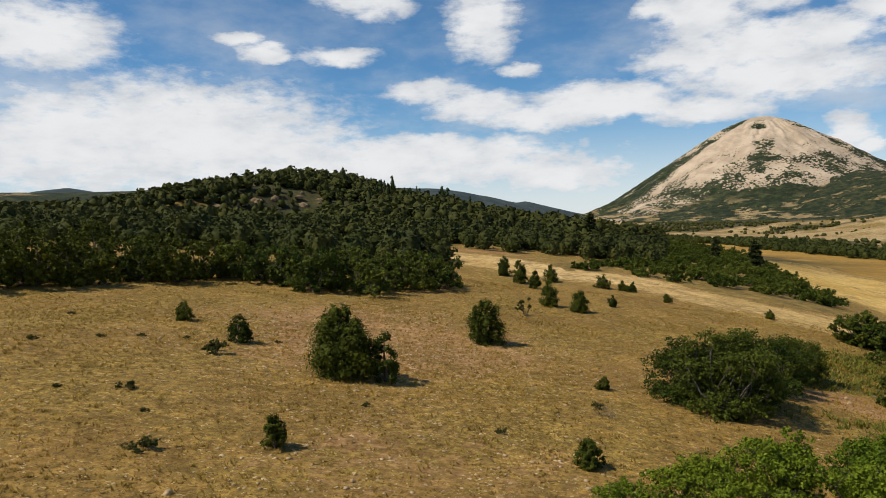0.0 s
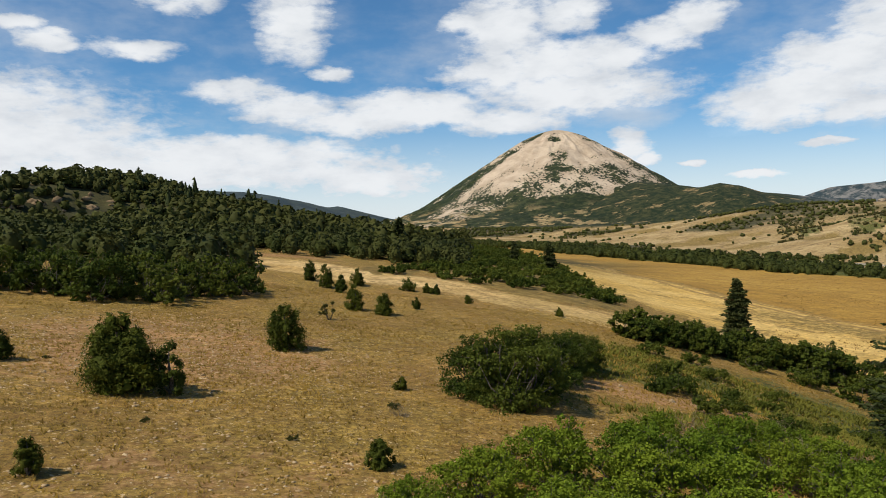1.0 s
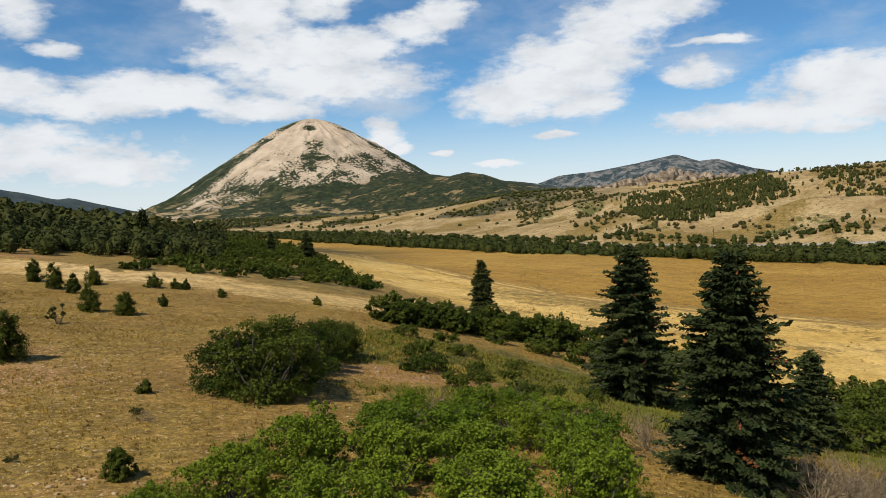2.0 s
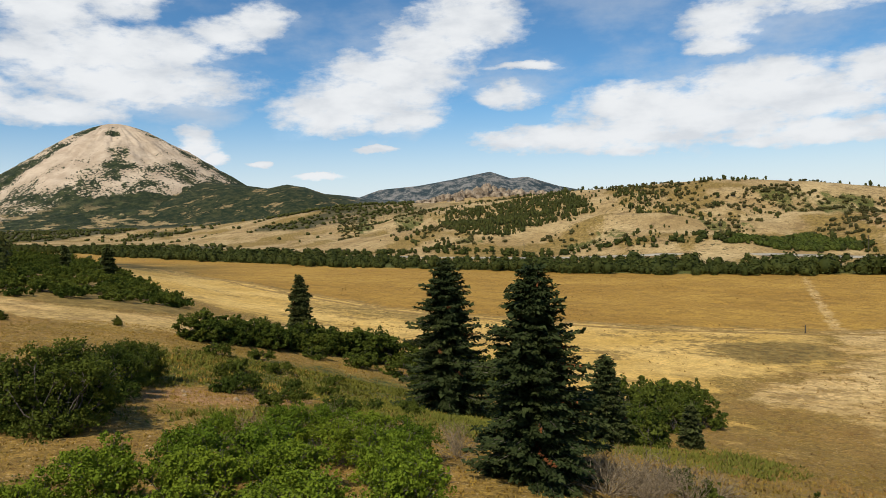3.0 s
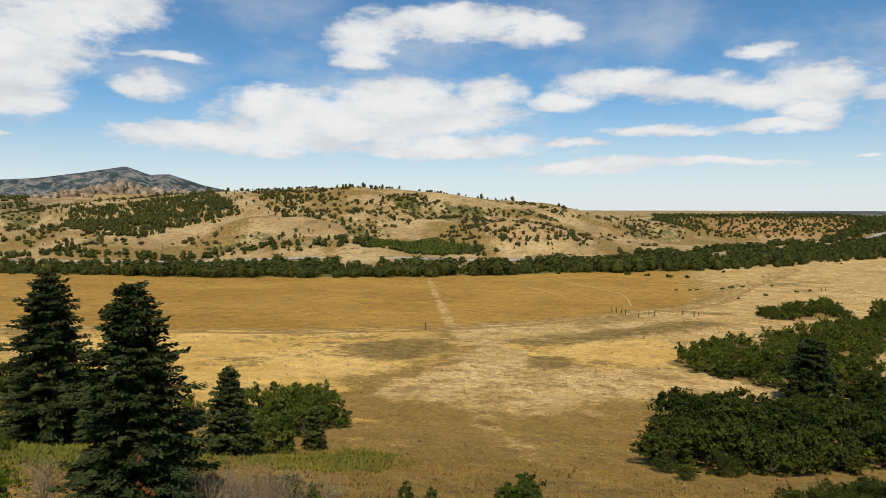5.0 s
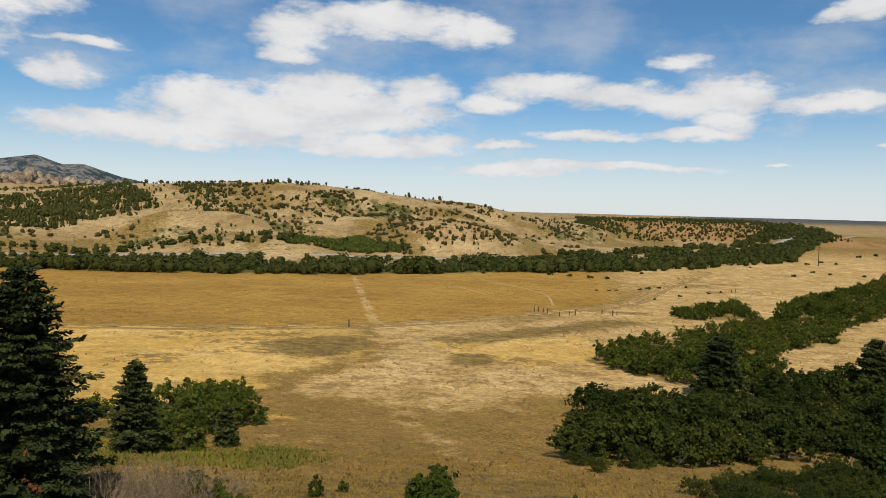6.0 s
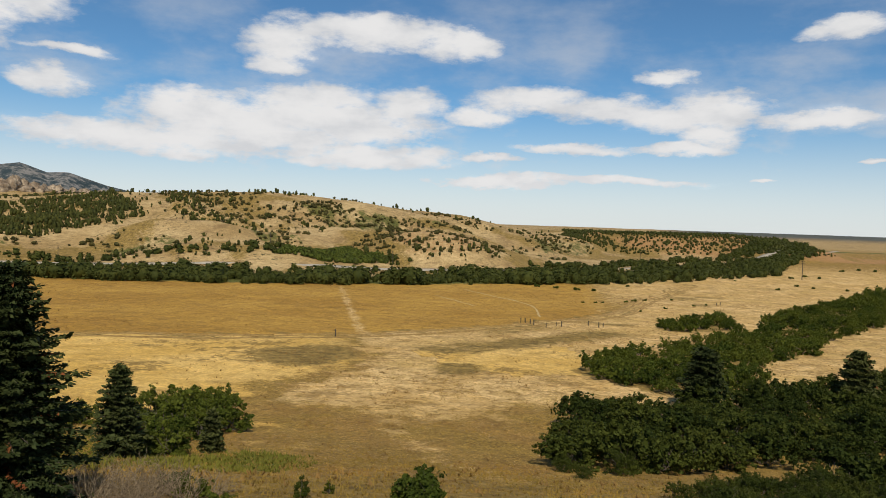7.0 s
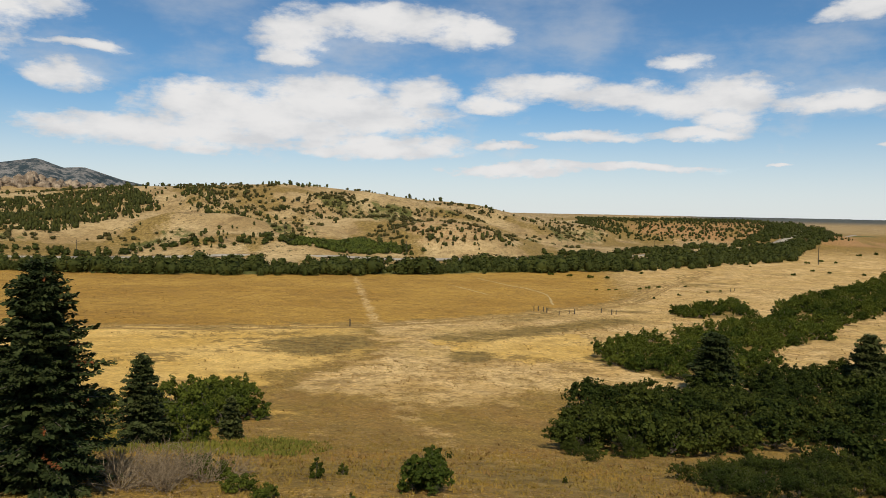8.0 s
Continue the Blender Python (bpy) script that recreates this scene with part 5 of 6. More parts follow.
# ---------------------------------------------------------------- the near plants
def make_near():
    rng = np.random.default_rng(21)
    # pinyons and junipers that stand alone on the spur
    alone = [(-14, 40, 1.0, 1.3), (-10.2, 35, 1.35, 1.5), (3, 41.5, 2.6, 2.6), (8, 80, 2.2, 1.9), (9.2, 76, 2.4, 1.9), (10.4, 73, 1.8, 1.5),
             (13, 79, 1.8, 2.0), (10, 61, 2.2, 1.9), (12, 59, 1.8, 1.9), (21, 75, 1.1, 1.0), (16, 64, 1.1, 1.0), (23, 70, 0.95, 1.1),
             (7, 32, 0.65, 0.7), (-5, 20.3, 0.95, 0.85), (4.2, 21.2, 0.85, 0.95), (30, 66, 0.9, 1.0), (27.5, 44, 1.1, 1.3)]
    for i, (x, y, h, w) in enumerate(alone):
        x = x - (0.016 * y if y > 38 and x < 25 else 0.0)
        n = int(2200 + 1500 * h)
        settle(juniper("juniper_bush", 300 + i, w, h, n, 0.085 if h < 1.5 else 0.125, "dense dark green juniper bush on dry grass", "junipers on the spur"), stand(x, y, i * 47))
    ob = juniper("pinyon_bush", 340, 3.3, 3.0, 12000, 0.115, "broad dark green pinyon bush with a lower second spire", lean=-0.3)
    settle(ob, stand(-4.3, 30.3, 20))
    settle(juniper("juniper_bush", 341, 1.7, 2.1, 1900, 0.15, "dense dark green juniper bush on dry grass", "junipers on the spur"), stand(-2.6, 30.0, 80))
    settle(shrub("young_oak", 342, 1.5, 1.9, 6, 420, 0.14, SAGE_LEAF, "thin half-bare young oak on dry grass", "bush", stem=0.03), stand(6.1, 54, 10))
    for i, (x, y, w) in enumerate(((16.9, 76.5, 2.2), (18.9, 75.5, 1.7))):
        settle(juniper("juniper_bush", 350 + i, w, w * 0.65, 1600, 0.17, "low spreading dark green juniper", "junipers on the spur"), stand(x, y, i * 70))
    # sage tufts
    tufts = [(-10.4, 32, 0.9), (-8.3, 19.2, 0.6), (-11.3, 25, 0.5), (-9.6, 22.5, 0.4), (-16, 33, 0.5), (-14.5, 34, 0.55), (-12.6, 34.5, 0.5), (-8.5, 36, 0.45), (-18, 31, 0.4),
             (-16, 25, 0.4), (-13.5, 24.5, 0.45), (1.8, 24.0, 0.35), (6.0, 28.5, 0.45), (-3.0, 26.0, 0.3), (-21, 40, 0.6)]
    proto = [shrub("sage_bush", 360 + i, 1.5, 0.8, 12, 1300, 0.09, SAGE_LEAF, "low grey-green sage tuft on dry grass", "bush", "sage on the spur", stem=0.012) for i in range(2)]
    plant_from(proto, tufts, rng)
    # oaks: three grown shapes with fine leaves
    label = "dark green scrub oak with twisted grey stems"
    oaks = [shrub("scrub_oak", 400 + i, 4.5, 4.0, 44, 19000, 0.115, OAK_LEAF, label, "shrub", "scrub oaks on the slope", stem=0.045, twigs=3, low=0.04, skirt=0.42) for i in range(3)]
    plant_from(oaks, [(11.7, 29.6, 1.0), (10.8, 31.8, 0.85), (13.4, 32.4, 0.8), (16.0, 35.8, 0.95), (20.0, 41.4, 0.85), (17.8, 38.6, 0.85), (21.4, 42.8, 0.62)], rng)
    bright = [shrub("bright_oak", 410 + i, 3.4, 2.2, 22, 9400, 0.095, OAK_BRIGHT, "bright green sunlit scrub oak", "shrub", "bright oaks below the slope", stem=0.03, twigs=5, skirt=0.3) for i in range(3)]
    plant_from(bright, [(6.4, 18.0, 0.75), (9.0, 19.6, 0.9), (10.6, 17.6, 1.0), (12.4, 20.4, 1.0), (15.0, 20.6, 1.0), (13.6, 17.4, 1.0), (17.4, 20.0, 1.0), (17.0, 16.6, 1.0), (19.6, 18.4, 0.9),
                        (15.4, 24.4, 0.8), (18.0, 23.2, 0.85), (20.6, 21.6, 0.85), (8.0, 15.2, 0.9), (11.6, 14.2, 1.0), (4.2, 16.6, 0.6), (15.0, 13.4, 1.0), (21.4, 24.6, 0.7)], rng)
    # oaks in the hollow beyond, coarser leaves
    mid = [shrub("hollow_oak", 420 + i, 5.4, 4.0, 20, 2300, 0.24, OAK_LEAF, "dark green scrub oak in the hollow", "shrub", "oaks in the hollow", stem=0.05, twigs=1, low=0.02, skirt=0.55) for i in range(3)]
    hedge = [(35, 60), (38, 60.2), (41.5, 60.5), (45, 60.5), (49, 60.5), (53, 59), (56.5, 55), (59, 49), (60.5, 42)]
    row = []
    for k in np.arange(0, 8, 0.17):
        i = int(k)
        x, y = np.array(hedge[i]) + (np.array(hedge[i + 1]) - hedge[i]) * (k - i) + rng.normal(0, 0.8, 2)
        row.append((x, y, rng.uniform(0.70, 1.08) * float(np.interp(x, [30, 46, 56], [0.85, 1.0, 1.25]))))
    plant_from(mid, row + [(44.5, 55.5, 0.7), (48, 53, 0.85), (50, 49, 0.8), (49, 45, 0.75), (60.5, 27.5, 1.15), (64, 29.5, 1.2), (67, 31.5, 1.15), (69, 28.5, 1.1), (57, 24.5, 0.8), (61.5, 32.0, 1.0), (66, 34, 1.0),
                     (62.5, 24.5, 0.95), (65, 26.5, 0.95), (67.5, 29, 0.95), (70, 31, 0.9), (59.5, 25.5, 0.8), (58, 29, 0.9), (62, 29.5, 1.0), (55.5, 27.5, 0.8), (72, 33, 0.8), (45, 20.6, 0.72), (43.4, 22.2, 0.66), (47, 22.6, 0.8), (50, 24, 0.85), (53, 25.4, 0.85), (60, 37, 0.75), (57, 40, 0.65)], rng)
    small = [(24.6, 38.6, 0.55), (26.6, 40.2, 0.6), (22.6, 31.6, 0.5), (30, 46, 0.6), (31, 41, 0.45), (34, 47, 0.6), (28, 36, 0.4), (33, 39.5, 0.45), (25.5, 33.5, 0.45), (29.5, 31, 0.4), (37, 44, 0.5), (36, 52, 0.6),
             (32, 52.5, 0.65), (24, 28, 0.5), (27, 29.5, 0.4), (36, 35, 0.45), (33, 31, 0.5), (24.6, 8.4, 0.36), (26.2, 10.0, 0.4), (23.9, 6.9, 0.28), (28.2, 11.6, 0.4)]
    low = [shrub("low_oak", 430 + i, 3.6, 1.7, 13, 1900, 0.17, OAK_LEAF, "low green oak brush among herbs", "shrub", "low oak brush", stem=0.025) for i in range(2)]
    plant_from(low, [(x, y, s * 1.45) for x, y, s in small], rng)
    plant_from([shrub("meadow_oak", 440, 3.3, 1.9, 12, 3800, 0.15, OAK_LEAF, "rounded dark green scrub oak on the meadow's edge", "shrub", stem=0.03)], [(27.4, 2.0, 0.95)], rng)
    plant_from([juniper("young_juniper", 441 + i, 0.9, 1.05, 900, 0.12, "small dark juniper on the meadow's edge", "young junipers") for i in range(2)], [(28.6, 6.7, 0.8), (30.1, 6.0, 0.6), (23.4, 3.8, 0.95), (33.5, -3.6, 0.6)], rng)
    # the thicket on the spur's south-east flank
    x, y = rng.uniform(28, 124, 5200), rng.uniform(-62, -3, 5200)
    dense = inside(x, y, THICKET[0]) | inside(x, y, THICKET[1])
    spots = []
    for x, y in zip(x[dense], y[dense]):
        if all((x - p[0]) ** 2 + (y - p[1]) ** 2 > (3.2 if inside(x, y, THICKET[1]) else 7.0 if math.hypot(x, y) < 66 else 9.5) for p in spots):
            spots.append((x, y))
    flank = [shrub("flank_oak", 450 + i, 5.2, 3.3, 20, 5000, 0.165, THICKET_LEAF, "dark green scrub oak in a dense thicket", "shrub", "thicket on the flank", stem=0.04, twigs=2, skirt=0.35) for i in range(3)]
    behind = [shrub("back_oak", 455 + i, 5.6, 3.4, 18, 2300, 0.24, THICKET_LEAF, "dark green scrub oak deep in the thicket", "shrub", "thicket on the flank", stem=0.04, twigs=0, skirt=0.35) for i in range(3)]
    plant_from(flank, [(x, y, rng.uniform(0.45, 0.68) * (1.25 if y < -20 else 1.0) if inside(x, y, THICKET[1]) else rng.uniform(0.75, 1.1) * float(np.interp(x, [49, 60], [0.55, 0.95]))) for x, y in spots if math.hypot(x, y) < 56], rng)
    plant_from(behind, [(x, y, rng.uniform(0.6, 1.12)) for x, y in spots if math.hypot(x, y) >= 56], rng)
    # the oak belt on the meadow to the south, closed like a carpet, and a clump beyond it
    n = 5200
    x, y = rng.uniform(98, 420, n), rng.uniform(-205, 0, n)
    belt = inside(x, y, OAK_BELT[0]) | inside(x, y, OAK_BELT[1])
    spots = []
    for p in zip(x[belt], y[belt]):
        room = np.interp(p[0], [100, 150, 220, 400], [8, 10, 17, 36])
        if all((p[0] - q[0]) ** 2 + (p[1] - q[1]) ** 2 > room for q in spots):
            spots.append(p)
    far = [shrub("belt_oak", 460 + i, 6.2, 3.3, 15, 1500, 0.27, OAK_LEAF, "dark green scrub oak in the meadow's oak belt", "shrub", "oak belt", stem=0.04, twigs=0, skirt=0.55) for i in range(4)]
    plant_from(far, [(px, py, rng.uniform(0.65, 1.1) * float(np.interp(px, [100, 250, 400], [1.0, 1.15, 1.5]))) for px, py in spots], rng)
    tips = [(152, -20, 0.6), (150, -17.5, 0.45), (147, -15.5, 0.4), (298, -40, 0.7), (303, -44, 0.8), (308, -49, 0.7), (287, -27, 0.55), (290, -30, 0.5), (284, -22, 0.5), (318, -62, 0.6), (420, -175, 1.0)]
    tips += [(364, -5, 1.2), (360, -14, 1.1), (353, -24, 1.2), (353, -32, 1.1), (387, -52, 0.9), (257, -40, 0.5), (271, -51, 0.6), (289, -65, 0.6), (300, -72, 0.6), (513, -177, 1.3), (538, -195, 1.3), (524, -199, 1.2), (407, -134, 1.0), (440, -155, 1.0), (427, -160, 0.9), (632, -257, 1.5), (659, -282, 1.6), (654, -293, 1.5), (437, -88, 0.7), (463, -127, 0.7)]
    low_far = [shrub("meadow_brush", 465, 6.0, 1.9, 11, 1100, 0.32, OAK_LEAF, "low dark brush on the dry meadow", "shrub", "brush on the meadow", stem=0.03, twigs=0, skirt=0.6)]
    plant_from(low_far, tips, rng)
    # oaks and junipers along the spur's crest
    crest = [(-31, 47), (-29, 50), (-26, 52), (-24, 56), (-33, 52), (-28, 56), (-21.5, 57), (-36, 47), (-38, 52), (-34, 57), (-30, 61), (-25, 60), (-20, 60.5)]
    big = [shrub("crest_pinyon", 470 + i, 5.6, 4.4, 26, 3400, 0.21, JUNIPER_LEAF, "large rounded dark pinyon on the crest", "shrub", "pinyons on the crest", stem=0.06, twigs=1, low=0.02, skirt=0.55) for i in range(3)]
    plant_from(big, [(x, y, rng.uniform(0.85, 1.1)) for x, y in crest], rng)
    row = [(-18, 62), (-15, 60.5), (-12.5, 59), (-10, 60), (-7.5, 61), (-5, 61.5), (-2.5, 63), (0, 66), (-16, 65), (-12, 64), (-8, 65.5), (-4, 67), (-1, 69), (-19.5, 66), (-14, 69), (-9, 70), (-10.5, 57), (-6, 57.5)]
    thin = [shrub("crest_oak", 480 + i, 5.2, 3.9, 20, 2300, 0.25, OAK_LEAF, "scrub oak with many bare grey twigs", "shrub", "oaks on the crest", stem=0.04, twigs=4, low=0.02, skirt=0.55) for i in range(3)]
    plant_from(thin, [(x, y, rng.uniform(0.8, 1.0)) for x, y in row], rng)
    # the green oak bank beyond the dirt path
    n = 3000
    x, y = rng.uniform(-5, 110, n), rng.uniform(88, 230, n)
    bank = inside(x, y, OAK_BELT[2]) | inside(x, y, OAK_BELT[3])
    spots = []
    for p in zip(x[bank], y[bank]):
        if all((p[0] - q[0]) ** 2 + (p[1] - q[1]) ** 2 > 11 for q in spots):
            spots.append(p)
    bankers = [shrub("bank_oak", 490 + i, 6.8, 2.4, 15, 1000, 0.36, OAK_LEAF, "green scrub oak on the bank above the meadow", "shrub", "oaks on the bank", stem=0.04, twigs=0, low=0.0, skirt=0.75) for i in range(3)]
    plant_from(bankers, [(px, py, rng.uniform(0.6, 0.95)) for px, py in spots[:235]], rng)


def make_firs():
    tall = "tall dark green fir with layered drooping boughs"
    settle(fir("fir", 501, 11.3, 4.1, tall, 0.24, 0.27, "firs in the hollow"), stand(40.1, 34.4, 30))
    settle(fir("fir", 502, 7.9, 3.0, tall, 0.16, 0.19, "firs in the hollow"), stand(22.5, 14.6, 100))
    settle(fir("fir", 503, 5.7, 2.0, "small slender dark fir beside the oaks", 0.2, 0.2, "firs in the hollow"), stand(41.6, 22.4, 10))
    settle(fir("fir", 504, 7.6, 2.0, "slender dark fir with rusty lower boughs", 0.23, 0.32, "firs in the hollow"), stand(51, 66.4, 60))
    settle(fir("fir", 505, 3.1, 1.05, "young fir in front of the oaks", 0.2, 0.2, "firs in the hollow"), stand(48.4, 19.6, 60))
    settle(fir("fir", 506, 7.6, 4.0, "broad shaded fir among the oak belt", 0.34, 0.42, taper=0.42), stand(93, -23.6, 60))
    settle(fir("fir", 510, 7.6, 3.6, "broad dark fir at the thicket's edge", 0.34, 0.42, taper=0.5), stand(98, -43.5, 20))
    settle(fir("fir", 507, 6.4, 2.5, "dark fir on the oak bank", 0.4, 0.5, "firs on the bank"), stand(67.5, 154.8, 60))
    settle(fir("fir", 508, 5.0, 1.3, "dark fir on the oak bank", 0.4, 0.5, "firs on the bank"), stand(57, 150, 60))
    settle(fir("fir", 509, 7.0, 2.0, "dark fir on the oak bank", 0.4, 0.5, "firs on the bank"), stand(34, 165, 60))


make_near()
make_firs()


# ---------------------------------------------------------------- rocks, grass and man-made things
def boulder(rng, w, d, h, rows=6, cols=9, jag=0.3):
    """A rough rock one piece: a lumpy, cracked dome with its foot in the ground."""
    t = np.linspace(-0.25, 1, rows)
    r = np.sqrt(np.clip(1 - np.clip(t, 0, 1) ** 2.4, 0.015, 1)) * 0.5
    a = np.linspace(0, 2 * math.pi, cols, endpoint=False)
    k = rng.uniform(1 - jag, 1 + jag, (rows, cols))
    v = np.stack([r[:, None] * np.cos(a) * k * w, r[:, None] * np.sin(a) * k * d, (t[:, None] + rng.normal(0, 0.05, (rows, cols))) * h], -1).reshape(-1, 3)
    tip = np.stack([np.zeros(cols - 2, int), np.arange(1, cols - 1), np.arange(2, cols)], -1) + (rows - 1) * cols
    return v, grid_faces(rows, cols, True), tip


def make_rocks():
    rng = np.random.default_rng(31)
    # pale sandstone fins on the ridge below the grey peak
    m = Nodes("fin_rock", 0.9)
    tone = m.mix(m.ramp(m.noise(0.06, 6, 0.7, stretch=(1, 1, 0.3)), 0.35, 0.65), (0.17, 0.125, 0.085), (0.50, 0.39, 0.27))
    m.colour(tone).bump(m.noise(0.1, 6, 0.7, stretch=(1, 1, 0.3)), 1.0, 6.0)
    for i in range(95):
        k = i / 94
        az = 46.6 + 13.5 * k + rng.normal(0, 0.15)
        d = 1560 - 60 * k + rng.normal(0, 26)
        x, y, _ = polar(az, d)
        base = ground_at(x, y)
        top = EYE + d * math.tan(radians(np.interp(az, [46.5, 49, 51.2, 52.1, 53, 56, 60.2], [1.0, 1.6, 1.95, 2.3, 1.8, 1.55, 1.15]) - abs(rng.normal(0, 0.25))))
        h = max(top - base, 7)
        heap = Heap()
        heap.add(*boulder(rng, rng.uniform(12, 30), rng.uniform(10, 22), h, 9, 10, 0.36))
        ob = settle(new("rock_fin", heap.mesh("rock_fin", m.mat)), pose(x, y, base - 2, 0, 0, rng.uniform(0, 360)))
        tagged(ob, "jagged tan sandstone fin on the ridge", "rock", "sandstone fins")
    # ledges on the wooded hill
    ledges = [(-62, 203), (-59.5, 207), (-57, 210), (-54, 214), (-50, 218), (-45, 226), (-40, 233), (-36, 240), (-60, 200), (-24, 150), (-3, 160), (10, 175), (-30, 172)]
    for cx, cy in ledges:
        for k in range(4):
            x, y = cx + rng.normal(0, 2.2), cy + rng.normal(0, 1.2)
            heap = Heap()
            heap.add(*boulder(rng, rng.uniform(1.6, 3.8), rng.uniform(1.0, 1.9), rng.uniform(0.7, 1.5), 5, 8, 0.5))
            ob = settle(new("boulder", heap.mesh("boulder", LEDGE)), pose(x, y, ground_at(x, y) - 0.2, 0, 0, rng.uniform(-30, 60)))
            tagged(ob, "pale broken rock among pinyons", "rock", "rocks on the wooded hill")
    # single pale stones on the spur
    for i in range(70):
        x, y = (-6.6, 16.5) if i == 0 else (rng.uniform(-16, 10), rng.uniform(15, 48))
        s = 0.24 if i == 0 else rng.uniform(0.08, 0.2)
        heap = Heap()
        heap.add(*boulder(rng, s, s * rng.uniform(0.5, 0.9), s * rng.uniform(0.25, 0.5), 4, 7, 0.42))
        ob = settle(new("stone", heap.mesh("stone", STONE)), pose(x, y, ground_at(x, y) + 0.005, 0, 0, rng.uniform(0, 360)))
        tagged(ob, "pale weathered stone in dry grass", "stone", "stones on the spur")
    for x, y, s in ((22.4, 34.2, 0.4), (23.4, 33.4, 0.35), (24.2, 33.6, 0.3), (21.6, 38.4, 0.4), (25.0, 34.6, 0.25), (20.6, 36.4, 0.3)):
        heap = Heap()
        heap.add(*boulder(rng, s, s * 0.7, s * 0.4, 4, 7, 0.42))
        tagged(settle(new("stone", heap.mesh("stone", STONE)), pose(x, y, ground_at(x, y), 0, 0, 20)), "pale stone on bare red earth", "stone", "stones on the earth bank")
    heap = Heap()
    n = 34000
    d, a = np.sqrt(rng.uniform(13 ** 2, 62 ** 2, n)), np.radians(rng.uniform(-40, 42, n))
    x, y = d * np.sin(a), d * np.cos(a)
    ok = rng.uniform(0, 1, n) < 0.05 + np.maximum(0.4 * step(-0.05, 0.45, rough(x, y, 19, 4, 79)) * step(16, 2, x), 0.75 * step(1.2, 0.3, np.hypot((x + 4) / 13, (y - 40) / 14)))
    x, y = x[ok], y[ok]
    z = ground_z(x, y)
    for i in range(len(x)):
        s = 0.045 + 0.12 * rng.uniform() ** 1.8
        v, q, t = boulder(rng, s, s * rng.uniform(0.4, 0.9), s * 0.3, 3, 5, 0.6)
        heap.add(v + [x[i], y[i], z[i]], q, t)
    tagged(new("gravel", heap.mesh("gravel", STONE)), "pale broken stones strewn on the spur", "gravel", kind="stuff")


def blades(rng, x, y, height, spread, count):
    """Bent blades, three corners and a tip each, in tufts at the given places."""
    n = len(x)
    z = ground_z(x, y)
    foot = np.repeat(np.stack([x, y, z], -1), count, 0) + np.concatenate([rng.normal(0, spread * 0.35, (n * count, 2)), np.zeros((n * count, 1))], 1)
    a = rng.uniform(0, 2 * math.pi, n * count)
    h = np.repeat(height, count) * rng.uniform(0.6, 1.25, n * count)
    lean = np.stack([np.cos(a), np.sin(a), 0 * a], -1)
    side = np.stack([-np.sin(a), np.cos(a), 0 * a], -1)
    w = (0.05 + 0.25 * h)[:, None] * side
    tip = foot + lean * (h * rng.uniform(0.5, 1.5, n * count))[:, None] + [0, 0, 1] * h[:, None]
    v = np.stack([foot - w * 0.5 - [0, 0, 0.03], foot + w * 0.5 - [0, 0, 0.03], tip], 1).reshape(-1, 3)
    return v, np.arange(len(v)).reshape(-1, 3)


def make_grass():
    rng = np.random.default_rng(41)
    def tufts(name, n, azimuths, distances, keep, lo, hi, count, material, label, spread=0.16):
        x, y = sown(rng, n, azimuths, distances, keep)
        heap = Heap()
        v, t = blades(rng, x, y, rng.uniform(lo, hi, len(x)), spread, count)
        heap.add(v, None, t)
        tagged(new(name, heap.mesh(name, material)), label, "grass", kind="stuff")
    tufts("dry_grass", 95000, (-38, 121), (11, 75), lambda x, y: step(60, 44, x - 0.2 * y) * (0.35 + 0.65 * step(-0.2, 0.3, rough(x, y, 5, 3, 161))), 0.04, 0.12, 4, DRY_BLADE, "short dry golden bunch grass")
    tufts("dark_tufts", 60000, (-38, 121), (11, 90), lambda x, y: step(84, 66, x - 0.2 * y) * (0.1 + 0.9 * step(0.0, 0.4, rough(x, y, 9, 3, 163))), 0.02, 0.065, 4, DARK_BLADE, "brown weathered bunch grass")
    tufts("meadow_weeds", 30000, (40, 118), (30, 330), lambda x, y: 0.15 + 0.85 * step(0.1, 0.45, rough(x, y, 18, 4, 165)), 0.10, 0.30, 5, DARK_BLADE, "brown weeds scattered over the meadow", 0.35)
    tufts("meadow_straw", 14000, (72, 108), (27, 105), lambda x, y: 0.08 + 0.92 * step(-0.05, 0.3, rough(x, y, 7, 4, 175)), 0.04, 0.11, 4, DRY_BLADE, "pale dry bunch grass on the meadow's edge", 0.3)
    def herb_zone(x, y):
        return (1 - step(1.3, 0.9, np.hypot((x - 23) / 7, (y - 36) / 5))) * np.maximum(step(1.15, 0.6, np.hypot((x - 35) / 19, (y - 37) / 18)), step(1.1, 0.6, np.hypot((x - 42) / 8, (y - 15.5) / 5)))
    tufts("green_herbs", 60000, (20, 85), (16, 62), lambda x, y: herb_zone(x, y) * (0.3 + 0.7 * step(-0.2, 0.2, rough(x, y, 5, 3, 167))), 0.09, 0.28, 5, HERB_LEAF, "yellow-green weeds and herbs in the hollow", 0.3)
    tufts("yellow_herbs", 9000, (20, 85), (20, 62), lambda x, y: herb_zone(x, y) * step(0.0, 0.3, rough(x, y, 7, 3, 169)), 0.08, 0.26, 5, DRY_BLADE, "straw-yellow grass among herbs", 0.3)


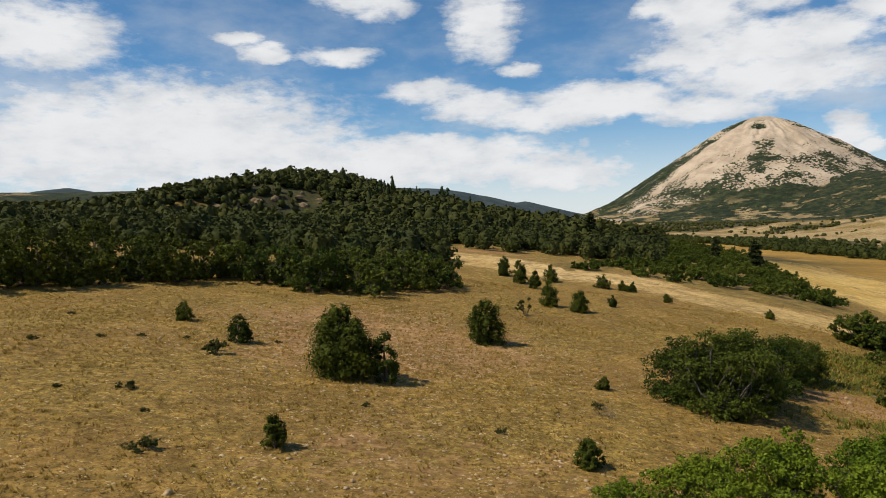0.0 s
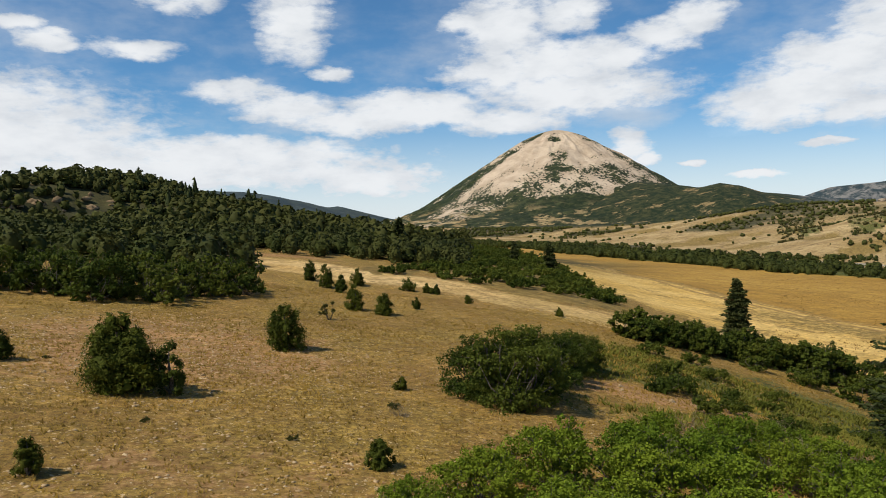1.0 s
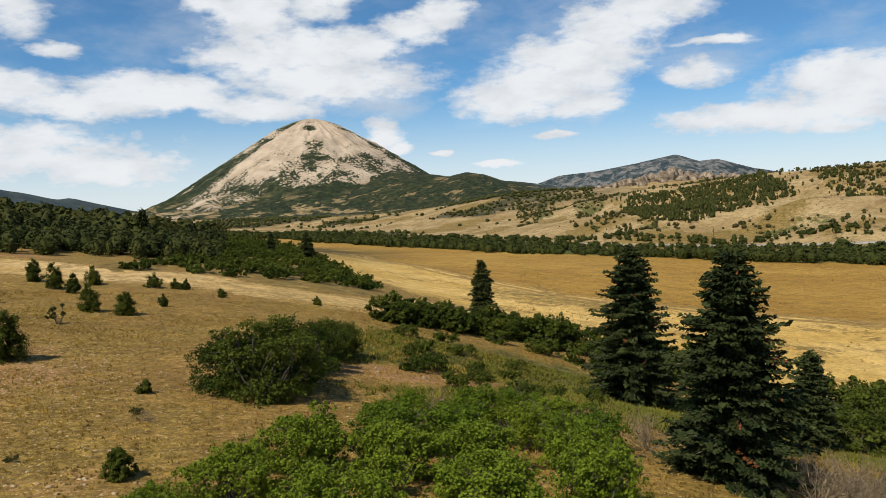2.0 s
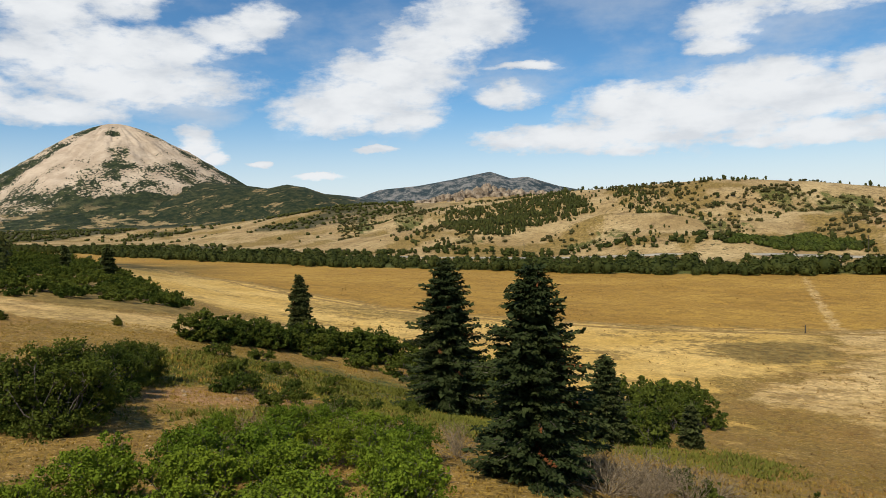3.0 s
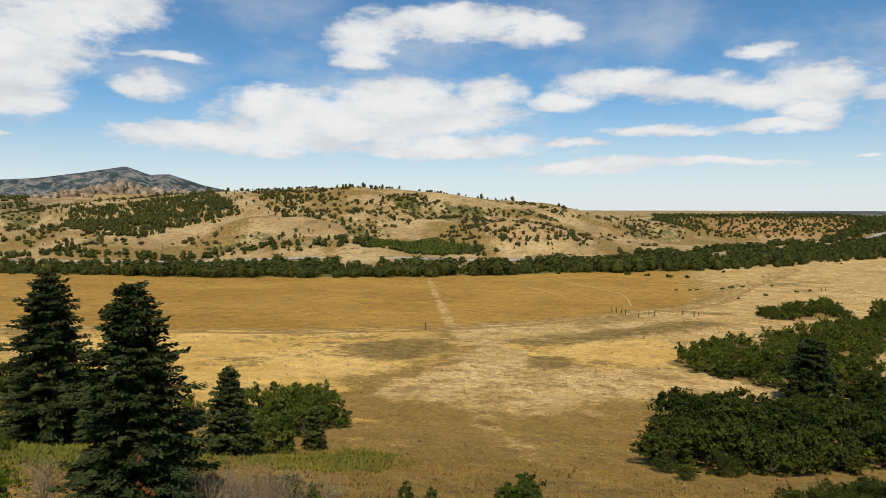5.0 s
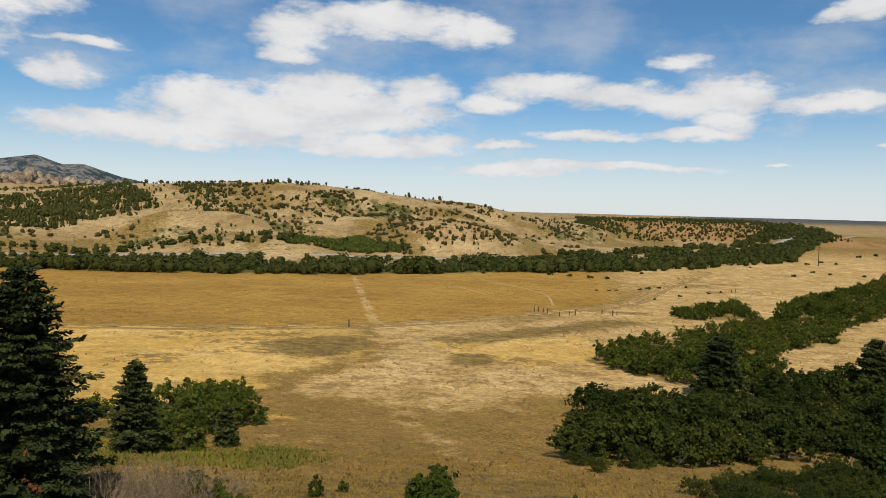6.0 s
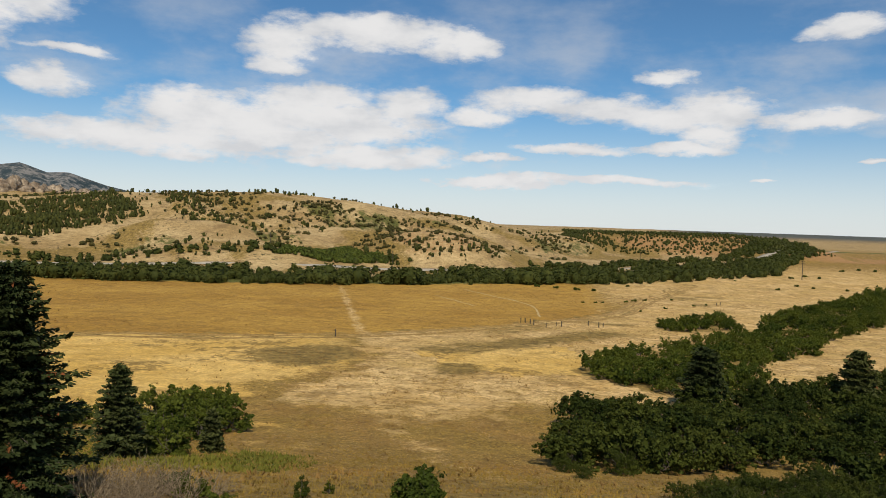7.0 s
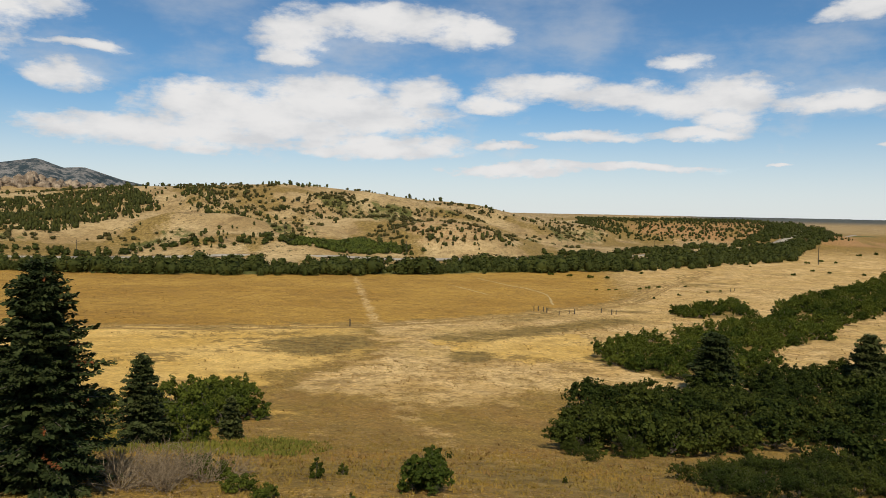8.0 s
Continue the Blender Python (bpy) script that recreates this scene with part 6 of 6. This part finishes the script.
def dead_brush(seed, size):
    """A bare, bleached bush of crooked twigs."""
    rng = np.random.default_rng(seed)
    heap = Heap()
    for k in range(34):
        d = rng.normal(0, 1, 3) * [1, 1, 0.4]
        d[2] = abs(d[2]) + 0.55
        d /= np.linalg.norm(d)
        p = [np.array([rng.normal(0, 0.1), rng.normal(0, 0.1), -0.05])]
        for j in range(4):
            d = d + rng.normal(0, 0.28, 3)
            d /= np.linalg.norm(d)
            p.append(p[-1] + d * size * rng.uniform(0.16, 0.3))
            if j > 0:
                for s in range(2):
                    e = d + rng.normal(0, 0.7, 3)
                    e /= np.linalg.norm(e)
                    heap.add(*tube([p[-1], p[-1] + e * size * 0.13, p[-1] + e * size * 0.24 + rng.normal(0, 0.03, 3)], [0.009, 0.007, 0.003], 3))
        heap.add(*tube(p, np.linspace(0.022, 0.006, 5), 4))
    ob = new("dead_brush", heap.mesh("dead_brush", DEAD_WOOD))
    return tagged(ob, "bare bleached brush with crooked twigs", "dead brush", "dead brush in the hollow")


def make_dead():
    rng = np.random.default_rng(51)
    protos = [dead_brush(60 + i, 1.5) for i in range(3)]
    spots = [(19.6, 21.2, 0.9), (20.6, 19.8, 1.0), (24.6, 13.0, 1.0), (25.6, 12.0, 1.1), (26.6, 11.2, 1.0), (23.2, 12.0, 1.1), (23.6, 10.5, 0.9), (26.0, 13.8, 0.9), (25.0, 11.0, 1.0), (24.0, 11.4, 1.0), (26.4, 12.6, 1.0),
             (27.4, 9.8, 0.8), (6.0, 27.2, 0.45), (14.4, 21.8, 0.9), (18.4, 26.6, 0.8), (22.4, 26.0, 0.8), (25.4, 10.0, 0.9), (22.6, 18.4, 1.0), (23.8, 19.6, 0.9)]
    plant_from(protos, spots, rng)


def post(seed):
    rng = np.random.default_rng(seed)
    heap = Heap()
    heap.add(*tube([(0, 0, -0.3), (rng.normal(0, 0.02), 0, 0.6), (rng.normal(0, 0.04), rng.normal(0, 0.03), 1.45)], [0.15, 0.14, 0.13], 7))
    v, f = tube([(0, 0, 1.44), (0, 0, 1.47)], [0.13, 0.05], 7)
    heap.add(v, f)
    return tagged(new("fence_post", heap.mesh("fence_post", POST_WOOD)), "dark weathered wooden fence post in the meadow", "post", "fence posts")


def utility_pole(tall, label):
    root = new("utility_pole")
    heap = Heap()
    heap.add(*tube([(0, 0, -0.5), (0, 0, tall * 0.5), (0, 0, tall)], [0.26, 0.22, 0.17], 8))
    part("pole", heap.mesh("pole", POST_WOOD), root)
    for z in (tall - 0.6, tall - 1.9):
        bm = bmesh.new()
        bmesh.ops.create_cube(bm, size=1.0)
        bmesh.ops.scale(bm, vec=(2.6, 0.16, 0.2), verts=bm.verts)
        bmesh.ops.translate(bm, vec=(0, 0.2, z), verts=bm.verts)
        bmesh.ops.bevel(bm, geom=bm.edges[:], offset=0.02, segments=1, affect="EDGES")
        data = bpy.data.meshes.new("crossarm")
        bm.to_mesh(data)
        bm.free()
        data.materials.append(POST_WOOD)
        part("crossarm", data, root)
        for x in (-1.15, 0.0, 1.15):
            heap = Heap()
            heap.add(*tube([(x, 0.2, z + 0.1), (x, 0.2, z + 0.18), (x, 0.2, z + 0.26), (x, 0.2, z + 0.32)], [0.05, 0.09, 0.06, 0.02], 6))
            part("insulator", heap.mesh("insulator", STONE), root)
    return tagged(root, label, "pole", "utility poles")


def make_fences():
    rng = np.random.default_rng(71)
    protos = [post(80 + i) for i in range(3)]
    spots = [(201.5, 0.6), (201.2, -0.6), (199.5, -2.0), (198.2, -3.0), (192, -6.2), (197, -9.0), (196.5, -10.4), (203, -18.0), (200, -20.6), (200.5, -21.8), (149, 39), (300, -76), (302, -78)]
    plant_from(protos, [(x, y, rng.uniform(0.85, 1.1)) for x, y in spots], rng)
    pole = utility_pole(13.0, "tall dark wooden utility pole beside the meadow")
    settle(pole, stand(505, -181, 60))
    for x, y, turn in ((424, 158, 70), (447, 86, 60), (372, 262, 80), (640, -95, 45)):
        small = copy_thing(pole, stand(x, y, turn, 0.72))
        tagged(small, "dark wooden utility pole beside the highway")


LEDGE = plain_material("ledge_rock", (0.15, 0.10, 0.052), (0.36, 0.25, 0.14), 0.5, 0.9, 0.1)
POST_WOOD = plain_material("weathered_post", (0.05, 0.04, 0.032), (0.13, 0.105, 0.08), 4.0, 0.9, 0.01)
DARK_BLADE = leaf_material("weathered_blades", (0.13, 0.085, 0.03), (0.27, 0.18, 0.065), 0.2)
make_rocks()
make_dead()
make_fences()
make_grass()
